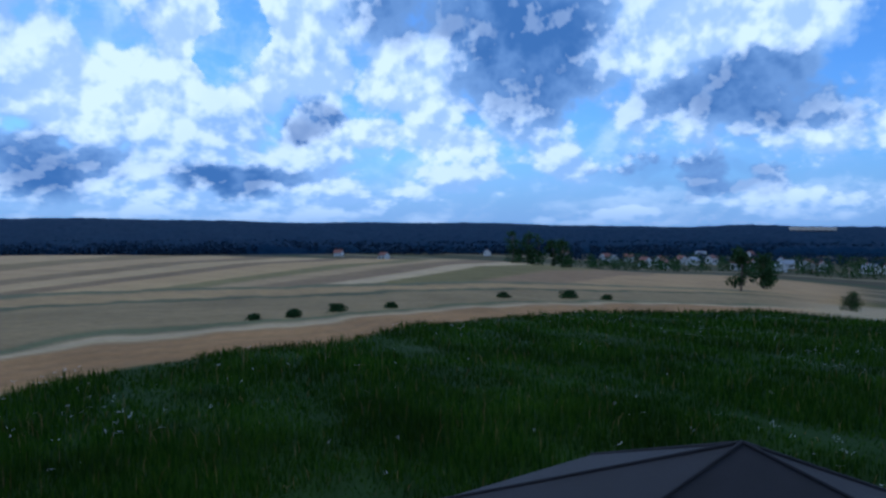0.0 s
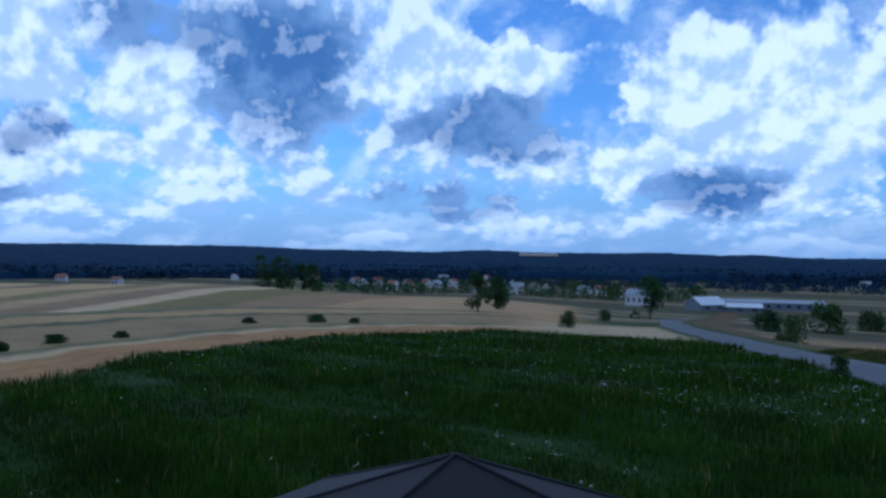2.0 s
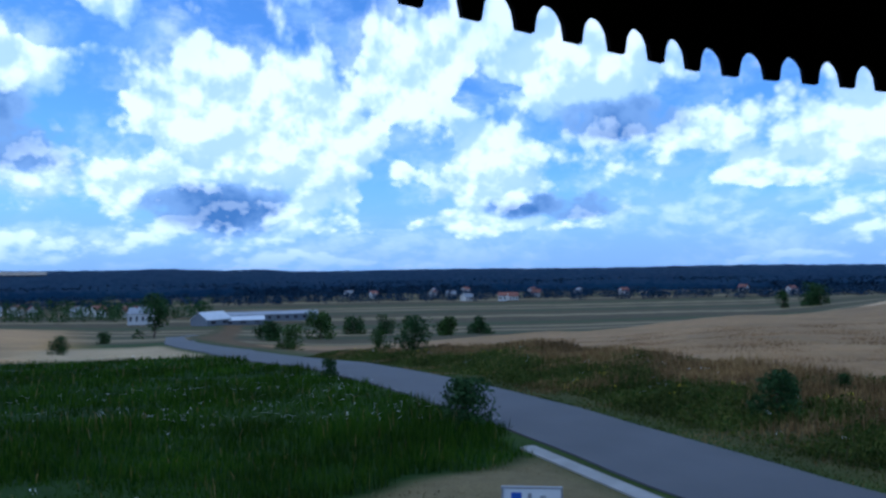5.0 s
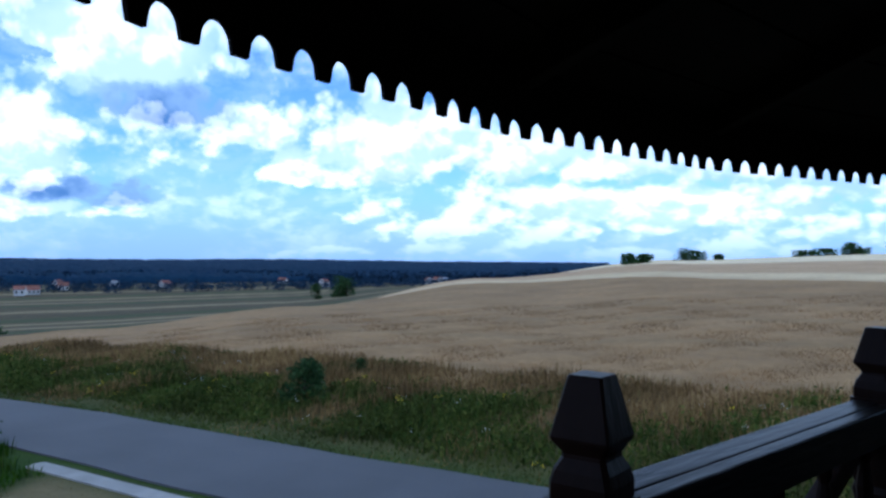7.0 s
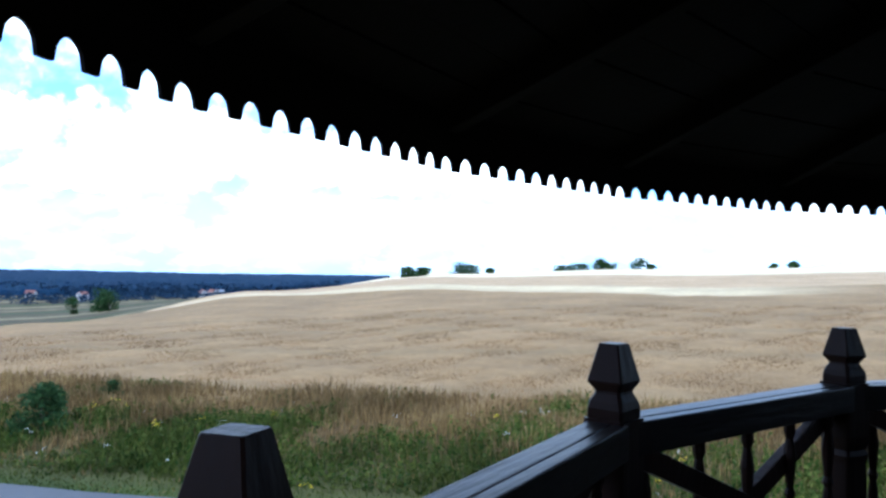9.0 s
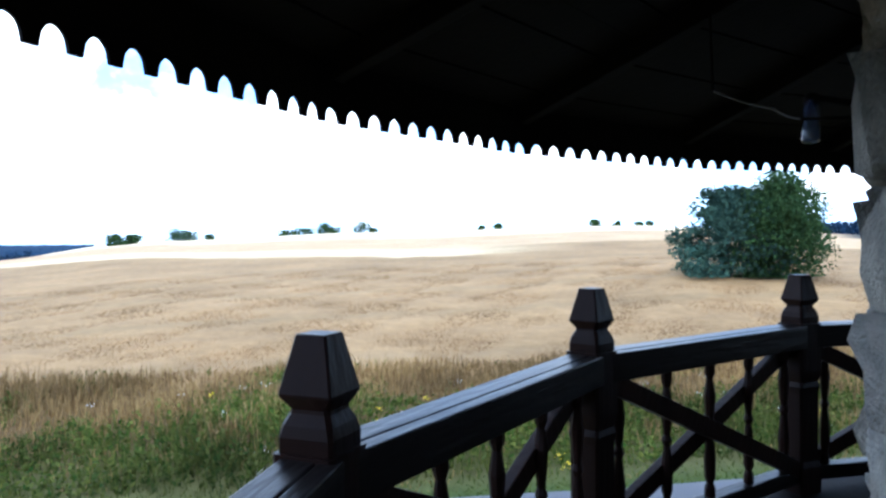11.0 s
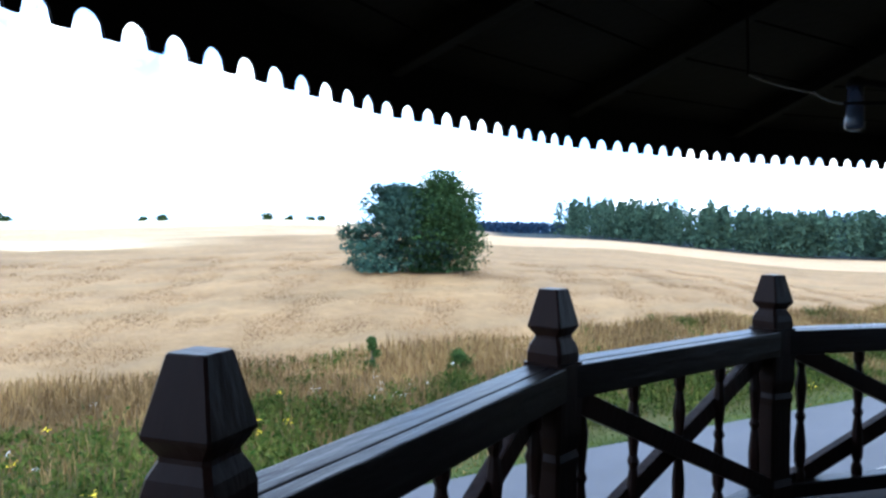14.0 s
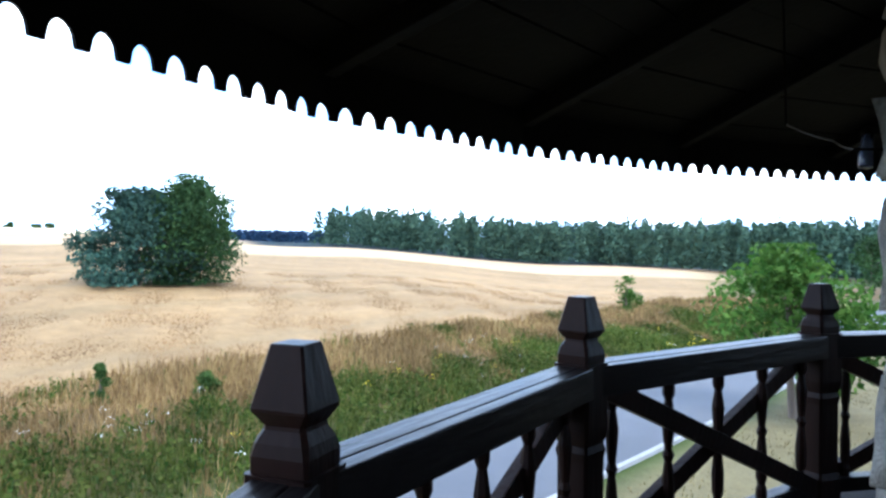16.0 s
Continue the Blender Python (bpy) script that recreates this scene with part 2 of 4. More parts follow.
def mesh_from(name, verts, faces, mat, label="", parent=None, smooth=False):
    me = bpy.data.meshes.new(name)
    me.from_pydata(verts, [], faces)
    me.materials.append(mat)
    if smooth:
        me.polygons.foreach_set("use_smooth", [True] * len(me.polygons))
    ob = new(name, me)
    ob.parent = parent
    if label:
        ob["label"] = label
    return ob


# ---------- the lie of the land ----------
DISTS = [0, 10, 25, 50, 80, 120, 200, 350, 600, 1000, 2200, 4800]
PROFILES = {}


def profile(az, *heights):
    PROFILES[az] = [-3.75] + list(heights)


profile(-180, -3.7, -3.7, -3.5, -3, -3, -3, -3, -3, -3, -3, -3)
profile(-130, -3.7, -3.7, -3.5, -3, -3, -3, -3, -3, -3, 0, 5)
profile(-100, -3.6, -3.6, -3.6, -4, -4.6, -7, -7, -6, 6, 10, 10)
profile(-75, -3.6, -3.4, -2.8, -3.0, -3.5, -4.5, -4, -2, 5, 20, 30)
profile(-55, -3.6, -3.1, -1.6, -0.9, -0.5, 0.2, 1.4, 1, 2, 5, 10)
profile(-35, -3.6, -3.0, -1.0, 0.4, 1.8, 4.5, 7.0, 6, 0, -20, -30)
profile(-15, -3.6, -3.0, -1.6, -0.4, 0.8, 3.0, 5.0, 4, -5, -25, -30)
profile(0, -3.6, -3.0, -1.9, -1.0, -0.2, 1.0, 2.0, -2, -12, -25, -30)
profile(15, -3.7, -3.2, -2.6, -2.4, -2.4, -3.5, -9, -20, -30, -28, -22)
profile(30, -3.75, -3.4, -2.9, -3.4, -6, -13, -24, -30, -30, -25, -18)
profile(45, -3.8, -3.6, -3.6, -5.2, -9, -17, -26, -31, -31, -25, -18)
profile(60, -3.8, -3.85, -4.6, -6.8, -10.5, -18, -27, -31, -31, -25, -18)
profile(75, -3.8, -3.9, -4.8, -6.6, -9, -15, -25, -31, -31, -24, 0)
profile(90, -3.8, -3.9, -4.9, -6.3, -8, -11, -19, -30, -31, -22, 8)
profile(110, -3.8, -4.0, -4.8, -5.8, -6.8, -8, -12.5, -28, -31, -20, 33)
profile(140, -3.8, -4.2, -5, -5.5, -6, -6.5, -9, -25, -30, -15, 58)
AZS = sorted(PROFILES) + [180]
PROFILES[180] = PROFILES[-180]
TABLE = np.array([PROFILES[a] for a in AZS])
LOGD = np.log(np.array(DISTS) + 6.0)

# the road runs past the tower and falls away into the valley: its middle line, x at y
ROAD_Y = np.array([-400, -120, -56, -23, -12, 0, 14, 23, 40, 55, 72, 110, 200, 400])
ROAD_X = np.array([-118, -26, -3.5, 6.6, 10.2, 13.2, 16.4, 18.8, 22.4, 24.8, 27.0, 34, 62, 150])
ROAD_HALF = 2.15


def road_x(y):
    return np.interp(y, ROAD_Y, ROAD_X)


def smooth(a):
    a = np.clip(a, 0, 1)
    return a * a * (3 - 2 * a)


def raw_height(x, y):
    az, d = np.degrees(np.arctan2(y, x)), np.log(np.hypot(x, y) + 6.0)
    i = np.clip(np.searchsorted(AZS, az, side="right") - 1, 0, len(AZS) - 2)
    a0, a1 = np.array(AZS)[i], np.array(AZS)[i + 1]
    u = smooth((az - a0) / (a1 - a0))
    j = np.clip(np.searchsorted(LOGD, d, side="right") - 1, 0, len(LOGD) - 2)
    v = (d - LOGD[j]) / (LOGD[j + 1] - LOGD[j])
    v = np.clip(v, 0, 1)
    lo = TABLE[i, j] * (1 - u) + TABLE[i + 1, j] * u
    hi = TABLE[i, j + 1] * (1 - u) + TABLE[i + 1, j + 1] * u
    return lo * (1 - v) + hi * v


def height(x, y):
    """The ground's height at x, y (arrays)."""
    x, y = np.asarray(x, float), np.asarray(y, float)
    z = raw_height(x, y)
    rx = road_x(y)
    bed = raw_height(rx - 6.0, y)
    k = smooth((np.abs(y) - 22) / 25)
    bed = bed * k + np.interp(y, [-45, 0, 45], [-3.5, -3.75, -4.2]) * (1 - k)
    side = x - rx
    w = 1 - smooth((np.abs(side) - 3.0) / 5.5)
    return z * (1 - w) + bed * w


def ground_z(x, y):
    return float(height(np.array([x]), np.array([y]))[0])


# ---------- ground ----------
GRASS, LUSH, WHEAT = (0.024, 0.045, 0.007), (0.010, 0.028, 0.003), (0.225, 0.143, 0.067)
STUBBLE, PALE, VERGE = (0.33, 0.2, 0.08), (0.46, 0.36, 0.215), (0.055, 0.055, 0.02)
LAWN, MEADOW, PLOUGH, WOODS = (0.115, 0.095, 0.048), (0.06, 0.05, 0.026), (0.10, 0.075, 0.052), (0.008, 0.018, 0.02)


def meadow_edge(az):
    return np.interp(az, [50, 62, 70, 85, 95, 115, 141, 155, 180], [60, 66, 75, 80, 72, 47, 31, 27, 25])


def wobble(x, y, s, seed=0.0):
    return np.sin(x / s + seed) * np.sin(y / s * 1.3 + seed * 2.1) + 0.5 * np.sin(x / s * 2.7 + y / s * 1.9 + seed)


def crop_colour(x, y):
    x, y = np.asarray(x, float), np.asarray(y, float)
    az, d = np.degrees(np.arctan2(y, x)), np.hypot(x, y)
    side = x - road_x(y)
    c = np.empty(x.shape + (3,))
    c[:] = GRASS

    def lay(w, col):
        w = np.clip(w, 0, 1)[..., None]
        c[:] = c * (1 - w) + np.array(col) * w

    def step(v, soft):
        return smooth(v / soft + 0.5)

    west = step(-side - 3, 2)
    east = step(side - 3, 2)
    # far country: strips of meadow and plough, then woods
    lay(step(d - 150, 40), MEADOW)
    strips = np.sin((x * 0.55 + y * 0.83) / 22.0) + 0.7 * np.sin((x * 0.55 + y * 0.83) / 9.0 + 1 + x / 300)
    lay(step(d - 170, 40) * step(strips - 0.7, 0.3), (0.16, 0.13, 0.07))
    lay(step(d - 170, 40) * step(-strips - 0.8, 0.3), (0.045, 0.055, 0.022))
    lay(step(d - 980 + 60 * wobble(x, y, 130), 60), WOODS)
    # west of the road: stubble and narrow fields beyond the meadow
    edge = meadow_edge(az) + 1.5 * wobble(x, y, 5.0)
    fields = west * step(d - edge, 2.0) * step(380 - d, 60) * step(az - 80, 6)
    lay(fields, STUBBLE)
    # narrow strips fan out up the slope
    far = y - 100.0
    u = (x - 0.145 * far) / (1 + 0.0056 * np.maximum(far, -60)) + 0.6 * wobble(x, y, 30.0)
    for a, b, col in ((-22, 12, (0.3, 0.2, 0.1)), (-34, -22, (0.15, 0.1, 0.062)), (-46, -34, (0.05, 0.075, 0.02)), (-52, -46, PALE), (-60, -52, (0.12, 0.09, 0.06)), (-66, -60, (0.3, 0.22, 0.12)), (-72, -66, (0.08, 0.1, 0.035)),
                      (-84, -72, (0.36, 0.25, 0.12)), (-90, -84, PLOUGH), (-99, -90, (0.4, 0.29, 0.15)), (-107, -99, (0.13, 0.1, 0.06)), (-122, -107, (0.36, 0.25, 0.13)), (-136, -122, (0.15, 0.12, 0.06)), (-190, -136, (0.38, 0.27, 0.14))):
        lay(fields * step(u - a, 1.5) * step(b - u, 1.5) * step(d - 82, 14) * 0.62, col)
    q, near = d - edge + 1.2 * wobble(x, y, 13.0), west * step(az - 84, 8)
    for a, b, col in ((0, 12, (0.27, 0.15, 0.058)), (12, 15, (0.36, 0.27, 0.15)), (15, 18.5, (0.11, 0.11, 0.05)), (18.5, 42, (0.21, 0.15, 0.07)), (42, 47, (0.085, 0.085, 0.042)), (47, 60, (0.31, 0.205, 0.09)), (60, 66, (0.12, 0.11, 0.055))):
        lay(near * step(q - a, 1.5) * step(b - q, 1.5), col)
    ridge = np.sin(q * 1.9 + 2 * wobble(x, y, 40.0))
    lay(near * step(q - 0.5, 1) * step(60 - q, 5) * smooth(ridge) * 0.3, (0.13, 0.09, 0.045))
    lay(west * step(d - 62, 10) * step(83 - az, 5) * step(az - 66, 4) * step(110 - d, 10), (0.3, 0.23, 0.13))
    # meadow round the tower
    lay(west * step(edge - d, 2) * step(az - 40, 10), LUSH)
    patchy = smooth(wobble(x, y, 7.0, 2.0) * 0.5 + 0.3)
    lay(west * step(edge - d, 2) * step(az - 40, 10) * patchy * 0.5, (0.03, 0.055, 0.008))
    lawn = west * step(19.4 - 0.55 * np.clip(-x - 1, 0, 40) - y + 0.3 * wobble(x, y, 2.0), 1.0) * step(30 - d, 4)
    lay(lawn, LAWN)
    lay(west * step(-az + 20, 10) * step(60 - d, 10), LAWN)
    # east of the road: a weedy bank, then grain
    bank = 11.5 + 0.8 * wobble(x, y, 4.0)
    near_bank = step(15.5 - side, 2)
    lay(east * near_bank, VERGE)
    lay(east * near_bank * step(side - 6.0 - 0.5 * wobble(x, y, 2.5, 1.0), 2.5), (0.09, 0.058, 0.025))
    out = np.interp(az, [-60, 2, 10, 18, 30, 45, 60], [640, 640, 520, 300, 170, 135, 120])
    grain = east * step(out - d, 12) * step(side - bank, 1.5) * step(az + 85 - 6 * smooth((60 - d) / 50), 6)
    lay(grain * step(520 - d, 60), WHEAT)
    tone = 0.5 + 0.5 * np.clip(wobble(x, y, 23.0, 0.7), -1, 1)
    lay(grain * tone * 0.45 * step(300 - d, 60), (0.185, 0.12, 0.057))
    tram = np.exp(-((side * 0.9 + 2 * np.sin(y / 40)) % 9.0 - 4.5) ** 2 / 0.5)
    lay(grain * tram * 0.5, (0.17, 0.12, 0.06))
    sweep = np.sin(side * 2.1 + 3 * wobble(x, y, 31.0)) * np.sin(side * 0.83 + y / 57 + 1)
    lay(grain * smooth(sweep - 0.1) * 0.4, (0.19, 0.125, 0.065))
    lay(grain * smooth(-sweep - 0.2) * 0.35, (0.28, 0.19, 0.095))
    # from the crest on, sunshine on the far field is laid in as paler colour
    sunlit_crest = np.interp(az, [-60, -35, -15, 0, 15, 30, 50], [95, 82, 80, 99, 135, 150, 125])
    lay(grain * step(d - sunlit_crest, 4) * step(600 - d, 80) * step(az + 24, 14), PALE)
    lay(grain * step(d - sunlit_crest * 1.22, 4) * step(600 - d, 80), (0.36, 0.25, 0.14))
    lay(grain * step(d - sunlit_crest * 1.9, 10) * step(600 - d, 80) * step(az + 46, 8), (0.6, 0.5, 0.32))
    lay(step(-az - 50, 3) * step(az + 130, 10) * step(d - 205, 12), WOODS)
    lay(step(d - 700, 80) * step(-az + 10, 8), (0.03, 0.05, 0.02))
    return c


def build_ground():
    rad = np.concatenate([[0.0], np.geomspace(3.0, 4800, 430)])
    fine = np.arange(-112, 152, 0.4)
    az = np.radians(np.concatenate([fine, np.arange(152, 248, 4.0)]))
    na, nr = len(az), len(rad)
    R, A = np.meshgrid(rad, az, indexing="ij")
    X, Y = R * np.cos(A), R * np.sin(A)
    Z = height(X, Y) - 0.0
    near = (R > 6) & (R < 400)
    Z = Z + np.where(near, 0.05 * wobble(X, Y, 1.7, 0.3) * smooth((np.abs(X - road_x(Y)) - 2.6) / 1.5), 0)
    verts = np.stack([X, Y, Z], -1).reshape(-1, 3)
    i, j = np.meshgrid(np.arange(nr - 1), np.arange(na), indexing="ij")
    k = (j + 1) % na
    faces = np.stack([i * na + j, (i + 1) * na + j, (i + 1) * na + k, i * na + k], -1).reshape(-1, 4)
    me = bpy.data.meshes.new("ground")
    me.from_pydata(verts.tolist(), [], faces.tolist())
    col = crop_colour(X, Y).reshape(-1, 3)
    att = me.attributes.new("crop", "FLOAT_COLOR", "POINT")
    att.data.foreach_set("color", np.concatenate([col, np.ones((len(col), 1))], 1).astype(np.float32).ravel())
    me.polygons.foreach_set("use_smooth", [True] * len(me.polygons))
    m = bpy.data.materials.new("soil_and_crops")
    m.use_nodes = True
    nt = m.node_tree
    b = nt.nodes["Principled BSDF"]
    N, L = nt.nodes.new, nt.links.new
    at, tc = N("ShaderNodeAttribute"), N("ShaderNodeTexCoord")
    at.attribute_name = "crop"
    hsv = N("ShaderNodeHueSaturation")
    vals = []
    for s, lo, hi in ((0.12, 0.85, 1.15), (1.6, 0.88, 1.12), (14.0, 0.85, 1.15)):
        n, r = N("ShaderNodeTexNoise"), N("ShaderNodeMapRange")
        n.inputs["Scale"].default_value, n.inputs["Detail"].default_value = s, 5
        L(tc.outputs["Object"], n.inputs["Vector"])
        r.inputs[1].default_value, r.inputs[2].default_value, r.inputs[3].default_value, r.inputs[4].default_value = 0.3, 0.7, lo, hi
        L(n.outputs["Fac"], r.inputs[0])
        vals.append((r.outputs[0], n.outputs["Fac"]))
    m1, m2 = N("ShaderNodeMath"), N("ShaderNodeMath")
    m1.operation = m2.operation = "MULTIPLY"
    L(vals[0][0], m1.inputs[0]), L(vals[1][0], m1.inputs[1])
    L(m1.outputs[0], m2.inputs[0]), L(vals[2][0], m2.inputs[1])
    L(m2.outputs[0], hsv.inputs["Value"])
    L(at.outputs["Color"], hsv.inputs["Color"])
    L(hsv.outputs[0], b.inputs["Base Color"])
    b.inputs["Roughness"].default_value = 0.95
    b.inputs["Specular IOR Level"].default_value = 0.1
    bp = N("ShaderNodeBump")
    bp.inputs["Strength"].default_value, bp.inputs["Distance"].default_value = 0.25, 0.2
    L(vals[1][1], bp.inputs["Height"])
    L(bp.outputs[0], b.inputs["Normal"])
    me.materials.append(m)
    tagged(new("ground", me), "rolling farmland with meadow, grain and stubble fields", "ground", kind="structure")


build_ground()


def strip(name, offset, half, mat, lift, y0, y1, label, step=1.5, ragged=0.0, cat="road"):
    ys = np.arange(y0, y1, step)
    vs, fs = [], []
    for n, y in enumerate(ys):
        x = float(road_x(y)) + offset
        tx, ty = float(road_x(y + 1) - road_x(y - 1)), 2.0
        ln = math.hypot(tx, ty)
        nx, ny = ty / ln, -tx / ln
        for s, q in ((-1, -0.15), (-1, 0), (-0.4, 0.02), (0.4, 0.02), (1, 0), (1, -0.15)):
            w = half + ragged * noise.noise((s * 7.0, y * 0.35, offset))
            px, py = x + nx * s * w, y + ny * s * w
            vs.append((px, py, ground_z(x, y) + lift + q))
        if n:
            a = (n - 1) * 6
            fs += [(a + c, a + c + 1, a + c + 7, a + c + 6) for c in range(5)]
    ob = mesh_from(name, vs, fs, mat, smooth=False)
    return tagged(ob, label, cat, kind="structure")


strip("road", 0.15, ROAD_HALF, ASPHALT, 0.05, -300, 260, "worn grey asphalt country road without markings", ragged=0.12)
strip("path", -2.78, 0.27, CONCRETE, 0.05, 4.0, 21.5, "narrow pale concrete path beside the road", ragged=0.04, cat="path")
strip("kerb", -2.2, 0.08, CONCRETE, 0.10, -36, -5.0, "low pale concrete kerb along the road", ragged=0.02, cat="kerb")

# ---------- tower ----------
RAIL_R, RAIL_TOP, EAVE_R, EAVE_Z, CORE_R = 4.931, 1.05, 5.435, 2.05, 3.612
POST_AZ = [91.89 - 22.5 * k + {1: 0.16, 2: -0.79, 3: -0.47, 4: 0.3, 5: 1.3, 6: -0.5}.get(k, 0.0) for k in range(16)]
EAVE_AZ = [64.86 - 14.4 * k + {0: 0.3, 1: 1.0, 2: 1.5, 3: 1.4, 4: 0.2, 5: 0.5}.get(k, 0.0) for k in range(25)]


def polar(r, az, z=0.0):
    return Vector((r * math.cos(radians(az)), r * math.sin(radians(az)), z))


def build_core():
    bm = bmesh.new()
    n = 72
    loft(bm, [[polar(CORE_R - 0.05, -a * 360 / n, z) for a in range(n, 0, -1)] for z in (-4.2, 0.0, 1.2, 2.85)])
    tagged(part("wall_tower", bm, MORTAR), "round tower wall of rough pale limestone blocks", "wall", kind="structure")
    bm = bmesh.new()
    n = 64
    inner = [[polar(CORE_R - 0.06, a * 360 / n, z) for a in range(n)] for z in (-0.08, 0.0)]
    outer = [[polar(5.1, a * 360 / n, z) for a in range(n)] for z in (-0.08, 0.0)]
    vi = [[bm.verts.new(p) for p in r] for r in inner]
    vo = [[bm.verts.new(p) for p in r] for r in outer]
    for a in range(n):
        b = (a + 1) % n
        bm.faces.new((vi[1][a], vo[1][a], vo[1][b], vi[1][b]))
        bm.faces.new((vi[0][a], vi[0][b], vo[0][b], vo[0][a]))
        bm.faces.new((vo[0][a], vo[0][b], vo[1][b], vo[1][a]))
    tagged(part("floor", bm, CEILING_WOOD), "dark timber gallery floor round the tower", "floor", kind="structure")


build_core()


def build_roof():
    roof = thing("roof", label="dark timber roof of many facets with scalloped eaves", category="roof", kind="structure")
    # covering
    bm = bmesh.new()
    loft(bm, [[polar(EAVE_R + 0.10, a, EAVE_Z + 0.36) for a in reversed(EAVE_AZ)], [polar(3.0, a, 3.45) for a in reversed(EAVE_AZ)], [polar(0.1, a, 5.2) for a in reversed(EAVE_AZ)]], cap=False)
    part("roof_covering", bm, ROOFING, roof)
    # soffit boards run along each facet, with open joints
    bm = bmesh.new()
    steps = 11
    for i in range(25):
        a, b = EAVE_AZ[i], EAVE_AZ[(i + 1) % 25]
        for s in range(steps):
            r0, r1 = EAVE_R - 0.01 - (EAVE_R - 3.5) * s / steps, EAVE_R - 0.01 - (EAVE_R - 3.5) * (s + 1) / steps + 0.012
            z0, z1 = EAVE_Z + 0.24 + 0.62 * s / steps, EAVE_Z + 0.24 + 0.62 * (s + 1) / steps
            up = 0.006 * (s % 2)
            q = [polar(r0, a, z0 + up), polar(r0, b, z0 + up), polar(r1, b, z1 + up), polar(r1, a, z1 + up)]
            lo = [bm.verts.new(p) for p in q]
            hi = [bm.verts.new(p + Vector((0, 0, 0.02))) for p in q]
            bm.faces.new(lo), bm.faces.new(list(reversed(hi)))
            for k in range(4):
                bm.faces.new((lo[k], hi[k], hi[(k + 1) % 4], lo[(k + 1) % 4]))
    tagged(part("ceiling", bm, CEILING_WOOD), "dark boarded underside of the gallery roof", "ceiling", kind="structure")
    # rafters under the hips
    slope = math.atan2(0.62, EAVE_R - 3.5)
    bm = bmesh.new()
    box(bm, Matrix.Identity(4), 2.0, 0.07, 0.10, 0.006)
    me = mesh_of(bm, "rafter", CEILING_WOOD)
    for a in EAVE_AZ:
        ob = new("rafter", me)
        ob.parent = roof
        ob.matrix_world = Matrix.Translation(polar(4.46, a, EAVE_Z + 0.24 + 0.62 * (EAVE_R - 4.46) / (EAVE_R - 3.5) - 0.045)) @ Matrix.Rotation(radians(a), 4, "Z") @ Matrix.Rotation(slope, 4, "Y")
    # scalloped boards
    side = 2 * EAVE_R * math.sin(radians(7.2))
    pitch, arch, top = side / 11, 0.06, 0.30
    line = []
    for t in range(11):
        c = -side / 2 + (t + 0.5) * pitch
        flat = 0.165 * pitch
        half = pitch / 2 - flat
        for k in range(6):
            u = 1 - k / 6
            line.append((c - flat - half * u, arch * math.sqrt(max(0, 1 - (1 - u) ** 2)) ** 1.0))
        line += [(c - flat, 0.0), (c + flat, 0.0)]
        for k in range(1, 7):
            u = k / 6
            line.append((c + flat + half * u, arch * math.sqrt(max(0, 1 - (1 - u) ** 2))))
    clean = [line[0]]
    for p in line[1:]:
        if abs(p[0] - clean[-1][0]) > 1e-4:
            clean.append(p)
    bm = bmesh.new()
    rows = [[(bm.verts.new((x, y, z)), bm.verts.new((x, y, top))) for x, z in clean] for y in (-0.006, 0.006)]
    for r, flip in ((rows[0], False), (rows[1], True)):
        for p, q in zip(r, r[1:]):
            f = (p[0], q[0], q[1], p[1])
            bm.faces.new(tuple(reversed(f)) if flip else f)
    for p, q, p2, q2 in zip(rows[0], rows[0][1:], rows[1], rows[1][1:]):
        bm.faces.new((p[0], p2[0], q2[0], q[0]))
        bm.faces.new((p[1], q[1], q2[1], p2[1]))
    for e in (0, -1):
        bm.faces.new((rows[0][e][0], rows[0][e][1], rows[1][e][1], rows[1][e][0]))
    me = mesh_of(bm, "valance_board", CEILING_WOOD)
    for i in range(25):
        p, q = polar(EAVE_R, EAVE_AZ[i], EAVE_Z), polar(EAVE_R, EAVE_AZ[(i + 1) % 25], EAVE_Z)
        d = p - q
        ob = new("valance_board", me)
        ob.parent = roof
        ob.matrix_world = Matrix.Translation((p + q) / 2) @ Matrix.Rotation(math.atan2(d.y, d.x), 4, "Z") @ Matrix.Diagonal((d.length / side, 1, 1, 1))


build_roof()


